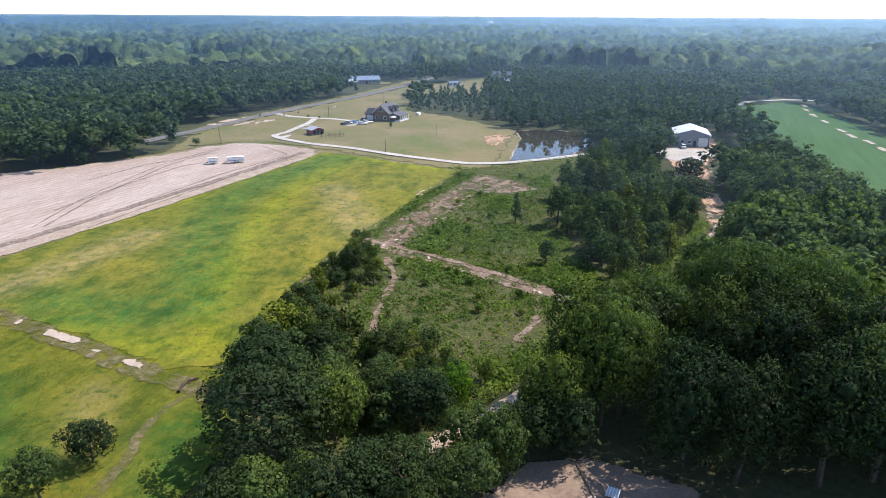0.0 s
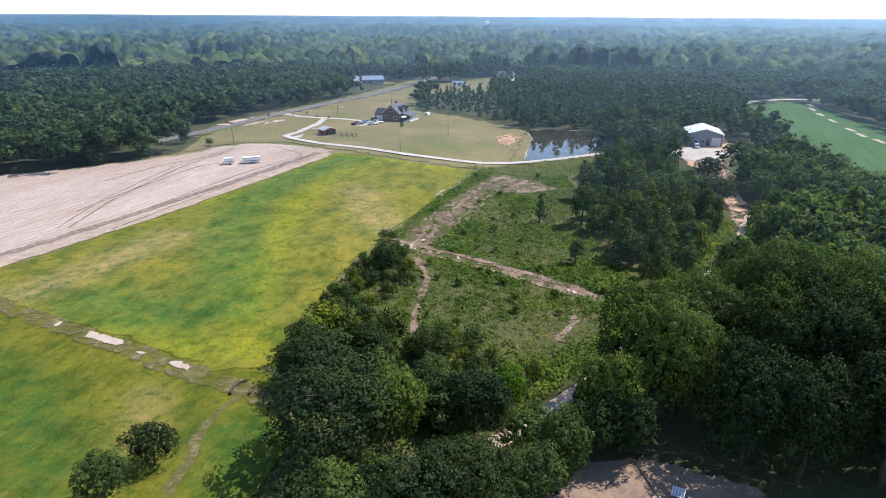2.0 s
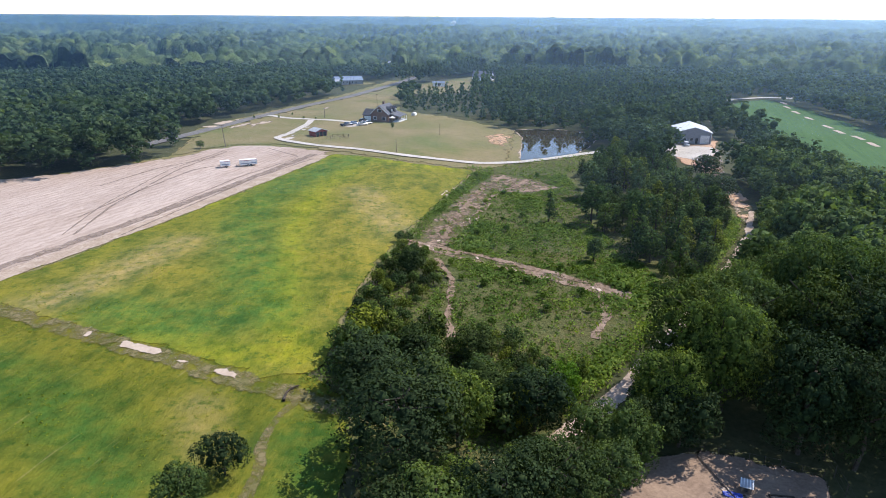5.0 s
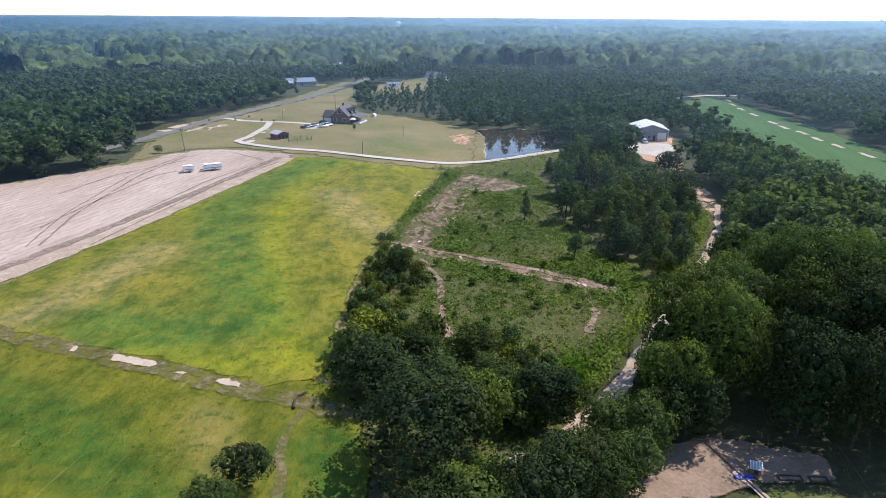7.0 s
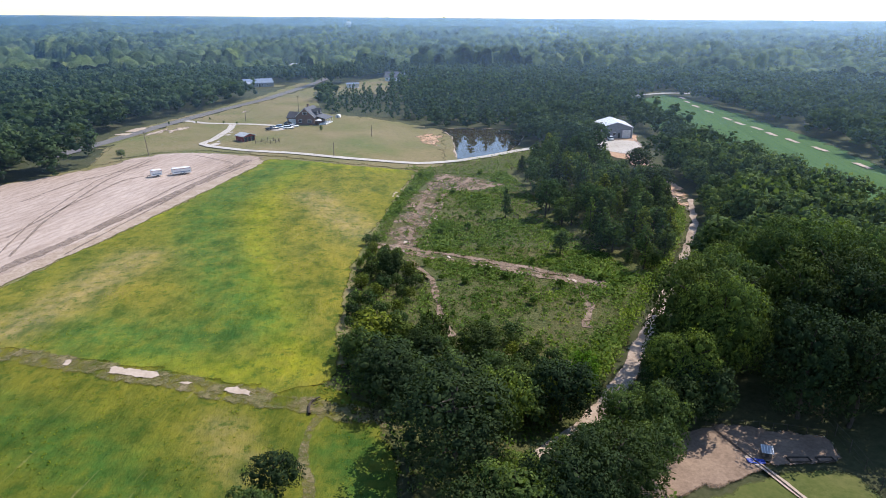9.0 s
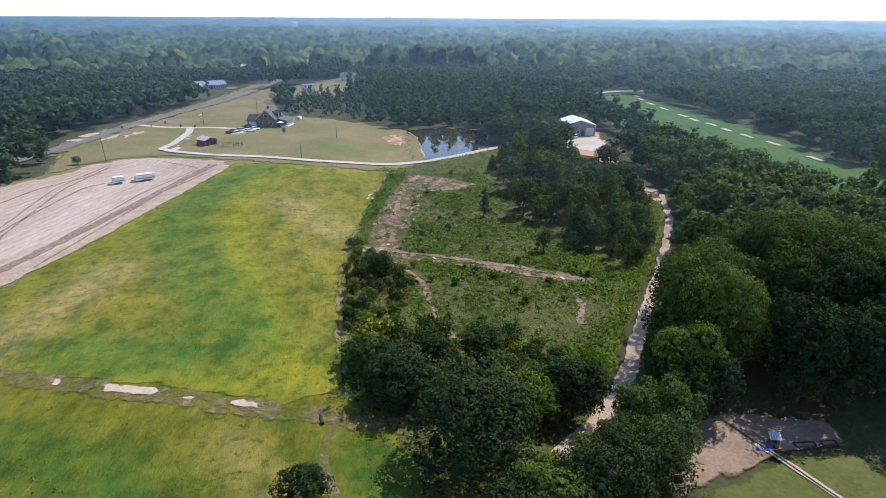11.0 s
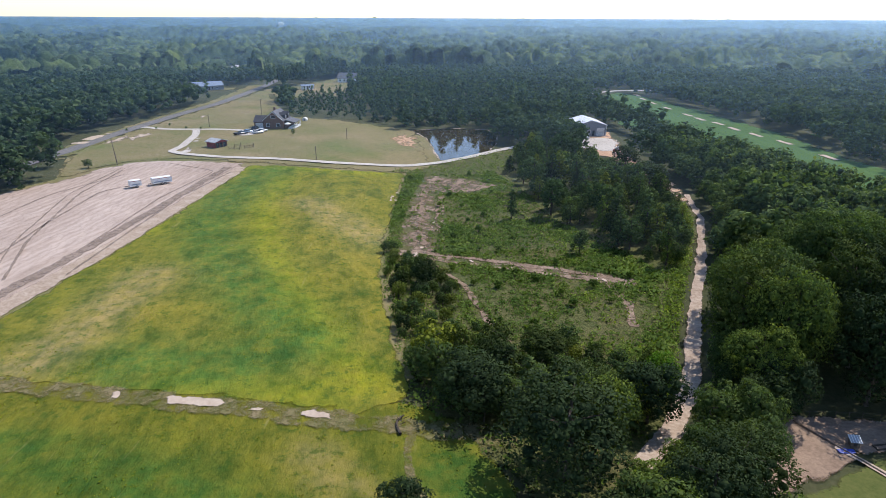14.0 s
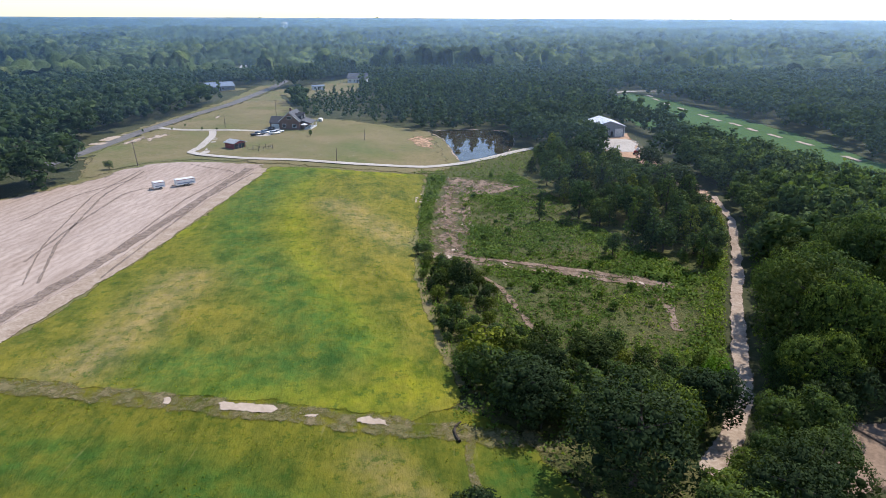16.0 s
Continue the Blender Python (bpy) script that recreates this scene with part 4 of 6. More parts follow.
for kind, x, y, h, wd, lab in (
    (BIG_KINDS[0], -18.6, 59.0, 12.6, 1.38, "large dark oak-like tree at the corner of the thicket"),
    (NEAR_KINDS[3], -12.4, 63.0, 10.2, 0.95, "paler grey-green leafy tree beside the dark corner tree"),
    (NEAR_KINDS[2], -23.4, 73.5, 8.2, 1.35, "broad dark green tree at the pasture's edge"),
    (NEAR_KINDS[4], -17.5, 81.5, 6.4, 1.2, "broad green tree at the pasture's edge"),
    (NEAR_KINDS[4], -8.1, 84.0, 5.2, 1.6, "dark rounded tree at the foot of the clearing"),
    (NEAR_KINDS[1], -2.6, 66.5, 8.8, 1.1, "tall dark tree beside the dirt road"),
    (BRIGHT_KIND, 1.8, 70.5, 7.4, 0.8, "bright yellow-green rounded tree by the dirt road"),
    (NEAR_KINDS[2], -8.0, 70.0, 7.0, 1.2, "dark leafy tree in the thicket"),
    (NEAR_KINDS[4], -17.0, 113.6, 6.2, 0.95, "dark lone tree standing above the thicket"),
    (BIG_KINDS[1], 13.4, 65.8, 11.8, 1.0, "tall green tree beside the dirt road"),
    (BIG_KINDS[3], -9.5, 48.0, 10.5, 1.15, "tall grey-green tree at the wood's edge"),
    (NEAR_KINDS[3], -16.0, 47.0, 9.5, 1.05, "leafy grey-green tree at the wood's edge"),
    (BIG_KINDS[3], -4.3, 50.3, 10.0, 1.15, "grey-green leafy tree between the road and the pen"),
    (NEAR_KINDS[5], 2.7, 54.1, 7.5, 1.0, "leafy green tree beside the pen"),
    (NEAR_KINDS[3], 6.9, 59.4, 8.5, 0.95, "slender green tree beside the dirt road"),
    (NEAR_KINDS[4], 10.2, 61.6, 8.0, 1.0, "dark leafy tree beside the pen"),
    (NEAR_KINDS[0], 4.4, 58.8, 6.0, 1.0, "small leafy tree beside the dirt road"),
    (NEAR_KINDS[1], 14.3, 63.1, 9.5, 1.05, "dark leafy tree behind the pen"),
    (NEAR_KINDS[2], -37.3, 56.6, 5.4, 1.05, "dark green rounded bush standing in the pasture"),
    (NEAR_KINDS[3], -39.6, 51.0, 5.8, 1.05, "light green bush standing in the pasture"),
    (NEAR_KINDS[1], 64.0, 158.5, 7.6, 1.75, "round dark green tree beside the clay lot"),
    (NEAR_KINDS[2], 71.4, 181.3, 7.6, 1.3, "dark green tree beside the gravel apron"),
    (OLIVE_KIND, 57.6, 116.8, 9.0, 1.2, "yellowish olive-green tree beyond the dirt road"),
    (OLIVE_KIND, 68.7, 111.4, 10.0, 1.1, "yellowish olive-green tree at the wood's rim"),
    (PINE_KINDS[0], 18.3, 152.0, 8.0, 1.0, "dark upright conifer at the edge of the clearing"),
    (MID_KINDS[1], 21.5, 124.0, 6.0, 1.1, "light green bushy tree at the edge of the clearing"),
    (MID_KINDS[2], -89.5, 232.0, 3.2, 1.6, "round green bush at the edge of the ploughed field"),
    (MID_KINDS[3], -21.9, 272.1, 3.2, 0.75, "small round yard tree in the mown meadow"),
):
    tree(kind, *on_plan(x, y), h, wd, lab)

for x, y in [(-74.6, 304.7), (-62.8, 301.9), (-57.0, 299.0), (-69.8, 313.5), (-85.9, 304.2)]:
    tree(SHRUB_KINDS[0], x, y, 1.3, 0.9, "small round shrub beside the house drive", "shrub", "drive shrubs", "shrub")

# middle distance: woods that nobody could count
TEMPL = [crown_arrays(200 + i, 10, 3.8, 0.6, 9, 130, 0.54, core=ICO1, core_size=0.62, buds=3) for i in range(6)] + [crown_arrays(220 + i, 10, 2.6, 0.6, 9, 120, 0.47, pine=True, core=ICO1, core_size=0.62, buds=3) for i in range(4)]
TEMPL += [crown_arrays(240 + i, 10, 3.8, 0.6, 6, 48, 0.68, core=ICO1, core_size=0.75, buds=3) for i in range(6)] + [crown_arrays(260 + i, 10, 2.6, 0.6, 6, 48, 0.58, pine=True, core=ICO1, core_size=0.75, buds=3) for i in range(4)]
TEMPL += [crown_arrays(280 + i, 10, 3.6, 0.6, 13, 340, 0.36, core=ICO1, core_size=0.52, buds=4) for i in range(6)] + [crown_arrays(290 + i, 10, 2.6, 0.6, 13, 330, 0.33, pine=True, core=ICO1, core_size=0.52, buds=4) for i in range(4)]
TEMPL += [crown_arrays(310 + i, 10, 3.2, 0.3, 18, 520, 0.33, core=ICO1, core_size=0.5, buds=5) for i in range(6)] + [crown_arrays(320 + i, 10, 2.4, 0.5, 18, 500, 0.30, pine=True, core=ICO1, core_size=0.5, buds=5) for i in range(4)]
TEMPL = [(v, np.array([i for f in fs for i in f]), np.array([len(f) for f in fs]), nv) for v, fs, nv in TEMPL]


def bake_woods(name, xs, ys, hs, kinds, mat, wide):
    vs, ls, cs, ns, o = [], [], [], [], 0
    for x, y, h, k, wd in zip(xs, ys, hs, kinds, wide):
        v, lp, ct, nv = TEMPL[k]
        a = (x * 12.9 + y * 78.2) % 6.28
        c, s = math.cos(a), math.sin(a)
        q = v * (h / 10)
        vs.append(np.stack([(q[:, 0] * c - q[:, 1] * s) * wd + x, (q[:, 0] * s + q[:, 1] * c) * wd + y, q[:, 2]], 1))
        ls.append(lp + o)
        cs.append(ct)
        ns.append(np.stack([nv[:, 0] * c - nv[:, 1] * s, nv[:, 0] * s + nv[:, 1] * c, nv[:, 2]], 1))
        o += len(v)
    ob = fast_mesh(name, np.concatenate(vs), np.concatenate(ls), np.concatenate(cs), mat)
    ob.data.polygons.foreach_set("use_smooth", [True] * len(ob.data.polygons))
    ob.data.normals_split_custom_set_from_vertices(np.concatenate(ns).tolist())
    return tagged(ob, kind="stuff")


tagged(bake_woods("roadside_wood", *[np.array(c) for c in list(zip(*MID_TREES))[:3]], [m[3] for m in MID_TREES], M_LEAF_ROADSIDE, [m[4] for m in MID_TREES]), "dense green wood between the dirt road and the crop field", "woodland")


rn = np.random.RandomState(33)
PINE_ROW = [(-17, 457), (-11, 462), (-6, 466), (0, 470), (5, 474), (10, 478), (16, 486), (22, 494), (28, 503), (34, 512), (40, 522), (-13, 470), (-3, 477), (8, 488), (18, 500), (30, 518)]
tagged(bake_woods("tall_pine_row", *np.array(PINE_ROW).T, rn.uniform(15, 19, 16), rn.randint(0, 6, 16), M_LEAF_WOOD, rn.uniform(0.7, 0.95, 16)), "row of tall dark pines beside the far road", "woodland")

FAR_OPEN = [(-502, 870, 95, 22), (-305, 579, 30, 9), (363, 996, 30, 16), (484, 780, 14, 14), (-61, 917, 30, 14), (-1145, 1892, 160, 60), (-50, 448, 32, 36), (35, 490, 30, 24), (-255, 330, 34, 30), (215, 380, 26, 12), (-30, 640, 10, 60)]
gx, gy, rn = scatter(-420, 520, 120, 560, 7.3, 9)
dist = np.hypot(gx, gy)
az = np.degrees(np.arctan2(gx, gy))
keep = (dist < 540) & (az > -40) & in_view(gx, gy) & ~is_open(gx, gy)
near_zone = (gx > -16) & (gx < 152) & (gy < 217) & (np.hypot(gx + 25, gy) < 205) & in_view(gx, gy) & ~((gx > 100) & (gy < 110))
keep &= ~near_zone
for ex, ey, ea, eb in FAR_OPEN:
    keep &= ((gx - ex) / ea) ** 2 + ((gy - ey) / eb) ** 2 > 1
gx, gy = gx[keep], gy[keep]
pines = inside(gx, gy, [(-19, 326), (8, 303), (30, 266), (60, 264), (120, 262), (150, 330), (120, 420), (0, 470)])
kinds = np.where(pines | (rn.rand(len(gx)) < 0.25), rn.randint(6, 10, len(gx)), rn.randint(0, 6, len(gx)))
hs = np.array([wood_height(x, y, rn) for x, y in zip(gx, gy)]) * np.where(pines, np.where(gx > 24, 1.05, 0.6), 1.0)
front = [i for i in np.where((gx > -5) & (gx < 130) & (gy > 140) & (gy < 276))[0] if hides_open_land(gx[i], gy[i], hs[i])]
gx, gy, hs, pines, kinds = (np.delete(a, front) for a in (gx, gy, hs, pines, kinds))
kinds = kinds + np.where(np.hypot(gx + 20, gy) > 330, 10, 0) + np.where(np.hypot(gx + 20, gy) < 255, 20, 0)
bake_woods("woodland", gx[~pines], gy[~pines], hs[~pines], kinds[~pines], M_LEAF_WOOD, rn.uniform(1.15, 1.6, (~pines).sum()))
tagged(bpy.data.objects["woodland"], "dense mixed green woodland in the middle distance", "woodland")
tagged(bake_woods("pine_stand", gx[pines], gy[pines], hs[pines], kinds[pines], M_NEEDLE, rn.uniform(1.1, 1.5, pines.sum())), "young pine stand behind the pond", "woodland")


# far woods: one rolling canopy of domed crowns
def canopy_material():
    m, n, l, b = material("far_canopy")
    geo, vor = n.new("ShaderNodeNewGeometry"), n.new("ShaderNodeTexVoronoi")
    vor.inputs["Scale"].default_value = 0.11
    l.new(geo.outputs["Position"], vor.inputs["Vector"])
    sep = n.new("ShaderNodeSeparateColor")
    l.new(vor.outputs["Color"], sep.inputs["Color"])
    each = ramp(n, l, sep.outputs["Red"], [(0.0, (0.026, 0.046, 0.026)), (0.4, (0.06, 0.096, 0.043)), (0.8, (0.105, 0.15, 0.06)), (1.0, (0.15, 0.185, 0.075))])
    grain = noise_tex(n, l, 0.6, 5, 0.75)
    col = mix(n, l, 1.0, each, ramp(n, l, grain, [(0.3, (0.45, 0.5, 0.5)), (0.6, (1.2, 1.2, 1.1))]), "MULTIPLY")
    col = mix(n, l, 1.0, col, ramp(n, l, noise_tex(n, l, 0.012, 5, 0.65), [(0.35, (0.55, 0.62, 0.7)), (0.5, (0.95, 0.95, 0.95)), (0.66, (1.6, 1.45, 1.0))]), "MULTIPLY")
    l.new(col, b.inputs["Base Color"])
    b.inputs["Roughness"].default_value, b.inputs["Specular IOR Level"].default_value = 0.9, 0.1
    bump(n, l, grain, b, 1.0, 1.6)
    return m


M_CANOPY = canopy_material()


def hash2(i, j, k):
    v = np.sin(i * 127.1 + j * 311.7 + k * 74.7) * 43758.5453
    return v - np.floor(v)


def canopy(name, r0, r1, dr, seg, cell, tall):
    rad = np.arange(r0, r1 + dr, dr)
    ang = np.radians(np.linspace(-38, 59, seg))
    rr, aa = np.meshgrid(rad, ang, indexing="ij")
    x, y = (rr * np.sin(aa)).ravel(), (rr * np.cos(aa)).ravel()
    ci, cj = np.floor(x / cell), np.floor(y / cell)
    top = np.zeros(len(x))
    for di in (-1, 0, 1):
        for dj in (-1, 0, 1):
            i, j = ci + di, cj + dj
            px, py = (i + 0.15 + 0.7 * hash2(i, j, 1)) * cell, (j + 0.15 + 0.7 * hash2(i, j, 2)) * cell
            s = cell * (0.42 + 0.3 * hash2(i, j, 3))
            q = 1 - ((x - px) ** 2 + (y - py) ** 2) / s ** 2
            top = np.maximum(top, np.sqrt(np.clip(q, 0, 1)) * s * 1.0 + (q > 0) * tall * (0.1 + 0.75 * hash2(i, j, 4) ** 1.5))
    si, sj = np.floor((x + 25 * np.sin(y / 37)) / 85), np.floor((y + 25 * np.sin(x / 41)) / 70)
    stand = hash2(si, sj, 11)
    top = top * (0.45 + 0.95 * stand) + np.where(top > 0, 5.5 * (stand - 0.4), 0)
    swell = 2.2 * np.sin(x / 173 + 1.3) * np.cos(y / 211) + 1.6 * np.sin(x / 67 + y / 91)
    z = np.where(top > 0, top + swell + 3.0, 0.4)
    z += 1.2 * (hash2(np.round(x), np.round(y), 9) - 0.5)
    for ex, ey, ea, eb in FAR_OPEN:
        z = np.where(((x - ex) / ea) ** 2 + ((y - ey) / eb) ** 2 < 1, -1.5, z)
    z = np.where(is_open(x, y), -1.5, z)
    nr, na = len(rad), seg
    a = (np.arange(nr - 1)[:, None] * na + np.arange(na - 1)[None, :]).ravel()
    loops = np.stack([a, a + na, a + na + 1, a + 1], 1).ravel()
    ob = fast_mesh(name, np.stack([x, y, z], 1), loops, np.full(len(a), 4), M_CANOPY)
    return tagged(ob, "hazy far woodland canopy rolling to the horizon", "woodland", kind="stuff")


canopy("far_woodland", 530, 1150, 2.9, 560, 10.0, 9.0)
canopy("farther_woodland", 1150, 2400, 6.2, 370, 15, 8.0)
canopy("farthest_woodland", 2400, 4900, 17, 250, 34, 8.0)

# summer haze, imitated by thin blue translucent sheets added before and between the far woods
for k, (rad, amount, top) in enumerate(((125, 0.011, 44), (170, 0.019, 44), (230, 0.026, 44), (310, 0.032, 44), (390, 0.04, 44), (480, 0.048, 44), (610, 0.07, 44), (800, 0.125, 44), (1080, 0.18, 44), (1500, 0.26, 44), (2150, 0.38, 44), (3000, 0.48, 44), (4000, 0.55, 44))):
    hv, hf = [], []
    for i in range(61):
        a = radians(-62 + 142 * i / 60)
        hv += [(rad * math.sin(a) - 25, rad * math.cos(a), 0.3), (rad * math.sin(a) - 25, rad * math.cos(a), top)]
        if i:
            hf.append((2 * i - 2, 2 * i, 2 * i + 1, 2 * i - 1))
    tagged(mesh_ob("haze_veil", hv, hf, haze_veil_material("haze_veil", amount), lie=False), "thin blue translucent veil imitating misty air before the far woods", "backdrop", kind="structure")


# ---- undergrowth: weeds, tall grass and tufts ----
def bake_clumps(name, xs, ys, sizes, mat, blades, label, category, flat=0.8, z0=0.1, seed=1):
    r = np.random.RandomState(seed)
    n = len(xs)
    c = np.repeat(np.stack([xs, ys, np.full(n, z0)], 1), blades, 0)
    s = np.repeat(sizes, blades)[:, None]
    d = r.normal(size=(n * blades, 3))
    d[:, 2] = np.abs(d[:, 2]) + 0.2
    d /= np.linalg.norm(d, axis=1)[:, None]
    p = c + d * s * np.array([1, 1, flat]) * r.uniform(0.5, 1.0, (n * blades, 1))
    nrm = d + r.normal(size=d.shape) * 0.5
    nrm /= np.linalg.norm(nrm, axis=1)[:, None]
    t = np.cross(nrm, r.normal(size=d.shape))
    t /= np.linalg.norm(t, axis=1)[:, None]
    b = np.cross(nrm, t)
    k = s * r.uniform(0.18, 0.38, (n * blades, 1))
    quad = np.stack([p - t * k, p - b * k * 0.6, p + t * k, p + b * k * 0.6], 1).reshape(-1, 3)
    ob = fast_mesh(name, quad, np.arange(len(quad)), np.full(n * blades, 4), mat)
    ob.data.polygons.foreach_set("use_smooth", [True] * (n * blades))
    lift = d * 0.5 + np.array([0, 0, 1.0]) + nrm * 0.3
    ob.data.normals_split_custom_set_from_vertices(np.repeat(lift / np.linalg.norm(lift, axis=1)[:, None], 4, 0).tolist())
    return tagged(ob, label, category, kind="stuff")


M_GRASS = foliage("leaf_grass", (0.10, 0.155, 0.02), (0.16, 0.20, 0.025), (0.25, 0.25, 0.045), 0.45)
MUDS = [MUD_UP, MUD_MAIN, MUD_LEFT, MUD_LOW]
gx, gy, rn = scatter(-24, 30, 68, 194, 0.66, 21)
ok = inside(gx, gy, CLEARED) | inside(gx, gy, STRIP_EDGE)
for mud in MUDS:
    ok &= ~(inside(gx, gy, mud) & (rn.rand(len(gx)) < 0.88))
dens = np.array([wobble(x, y, 13, 4) for x, y in zip(gx, gy)])
ok &= rn.rand(len(gx)) < np.clip(0.8 + 1.6 * dens, 0.3, 1)
bake_clumps("weeds", gx[ok], gy[ok], rn.uniform(0.3, 0.85, ok.sum()) * (1 + 0.9 * np.clip(dens[ok], 0, 1)), M_WEED, 14, "tangled green weeds over the cleared land", "weeds", z0=0.05, seed=3)

gx, gy, rn = scatter(-32, 60, 44, 225, 0.9, 22)
fx = line_distance(gx, gy, FIELD[12:20])
side = (inside(gx, gy, BELT) & (rn.rand(len(gx)) < 0.6)) | (inside(gx, gy, WOOD_EDGE) & (gx < 22) & (rn.rand(len(gx)) < 0.35) & (line_distance(gx, gy, RIGHT_ROAD) > 2.4)) | ((fx < 4.5) & ~inside(gx, gy, FIELD)) | ((line_distance(gx, gy, RIGHT_ROAD) > 2.2) & (line_distance(gx, gy, RIGHT_ROAD) < 6.5) & (gy > 64) & (gy < 150)) | (inside(gx, gy, POND_SIDE) & (rn.rand(len(gx)) < 0.5))
for mud in MUDS:
    side &= ~inside(gx, gy, mud)
side &= ~inside(gx, gy, LOT)
bake_clumps("tall_grass", gx[side], gy[side], rn.uniform(0.35, 0.9, side.sum()), M_WEED, 8, "tall green grass along field edge and road", "grass", flat=1.2, seed=4)

gx, gy, rn = scatter(-112, -2, 44, 200, 0.95, 23)
ok = (inside(gx, gy, FIELD) | inside(gx, gy, NEAR_GRASS)) & (line_distance(gx, gy, TRACK) > 1.9) & (line_distance(gx, gy, PATH) > 1.3)
dens = np.array([wobble(x, y, 7, 8) for x, y in zip(gx, gy)])
ok &= rn.rand(len(gx)) < np.clip(0.5 + 1.3 * dens, 0.1, 1.0)
bake_clumps("pasture_tufts", gx[ok], gy[ok], rn.uniform(0.10, 0.28, ok.sum()) * (1 + 0.8 * np.clip(dens[ok], 0, 1)), M_GRASS, 6, "grass and weed tufts over the pasture", "grass", flat=0.35, z0=0.06, seed=5)

gx, gy, rn = scatter(-22, 26, 76, 190, 5.2, 24)
ok = inside(gx, gy, CLEARED)
for mud in MUDS:
    ok &= ~inside(gx, gy, mud)
for x, y in zip(gx[ok], gy[ok]):
    if rn.rand() < 0.55:
        tree(SAPLING_KINDS[rn.randint(3)], x, y, rn.uniform(0.9, 2.2), rn.uniform(0.9, 1.6), "small green sapling on the cleared land", "sapling", "saplings", "sapling")

gx, gy, rn = scatter(0, 62, 62, 140, 0.62, 26)
dr = line_distance(gx, gy, RIGHT_ROAD)
left = ((gx - 4.6) * (129 - 67.1) - (gy - 67.1) * (57 - 4.6)) < 0
ok = left & (dr > 2.0) & (dr < 4.6)
bake_clumps("verge_grass", gx[ok], gy[ok], rn.uniform(0.5, 1.05, ok.sum()), M_WEED, 7, "tall bright green grass beside the dirt road", "grass", flat=1.4, z0=0.05, seed=6)


def fallen_log(x, y, turn, length, label):
    g = new("fallen_log")
    px, py, h = settle_point(x, y)
    g.matrix_basis = pose(px, py, h + 0.12, 0, 0, turn)
    tagged(g, label, "log")
    bm = bmesh.new()
    for i in range(6):
        a, b = i / 6, (i + 1) / 6
        tube(bm, (length * a, 1.2 * math.sin(2.4 * a), 0.1), (length * b, 1.2 * math.sin(2.4 * b), 0.1), 0.2 - 0.1 * a, 0.2 - 0.1 * b, 7)
    part("stem", bm, M_BARK, g)
    for i in range(4):
        bm = bmesh.new()
        tube(bm, (length * (0.3 + 0.17 * i), 0.6, 0.15), (length * (0.35 + 0.17 * i), 0.6 + 0.7 * (-1) ** i, 0.5), 0.06, 0.02, 5)
        part("branch", bm, M_BARK, g)


fallen_log(-33.5, 69.5, 55, 3.6, "weathered grey fallen log beside the farm track")
fallen_log(-19.5, 66.0, 20, 3.0, "bare grey fallen branch at the thicket's edge")
fallen_log(24.5, 178.0, -30, 6.0, "pale fallen log at the edge of the clearing")


# ---- buildings, vehicles and small things ----
def box(bm, x0, x1, y0, y1, z0, z1, bevel=0.0):
    r = bmesh.ops.create_cube(bm, size=1.0)
    for v in r["verts"]:
        v.co = Vector(((x0 + x1) / 2 + v.co.x * (x1 - x0), (y0 + y1) / 2 + v.co.y * (y1 - y0), (z0 + z1) / 2 + v.co.z * (z1 - z0)))
    if bevel:
        es = {e for v in r["verts"] for e in v.link_edges}
        bmesh.ops.bevel(bm, geom=list(es), offset=bevel, segments=2, affect="EDGES")


def box_part(name, mat, parent, x0, x1, y0, y1, z0, z1, label="", bevel=0.0):
    bm = bmesh.new()
    box(bm, x0, x1, y0, y1, z0, z1, bevel)
    return part(name, bm, mat, parent, label)


def gable_body(bm, x0, x1, y0, y1, eave, ridge, along="y"):
    """Walls with two gables; the ridge runs along x or y."""
    if along == "y":
        xm = (x0 + x1) / 2
        prof = [(x0, 0), (x1, 0), (x1, eave), (xm, ridge), (x0, eave)]
        a, b = [[bm.verts.new((px, y, pz)) for px, pz in prof] for y in (y0, y1)]
    else:
        ym = (y0 + y1) / 2
        prof = [(y0, 0), (y1, 0), (y1, eave), (ym, ridge), (y0, eave)]
        a, b = [[bm.verts.new((x, py, pz)) for py, pz in prof] for x in (x0, x1)]
    bm.faces.new(a)
    bm.faces.new(b[::-1])
    for i in range(5):
        bm.faces.new((a[i], a[(i + 1) % 5], b[(i + 1) % 5], b[i]))


def roof_slab(bm, p0, p1, p2, p3, thick=0.18):
    top = [bm.verts.new(p) for p in (p0, p1, p2, p3)]
    low = [bm.verts.new((p[0], p[1], p[2] - thick)) for p in (p0, p1, p2, p3)]
    bm.faces.new(top)
    bm.faces.new(low[::-1])
    for i in range(4):
        bm.faces.new((top[i], low[i], low[(i + 1) % 4], top[(i + 1) % 4]))


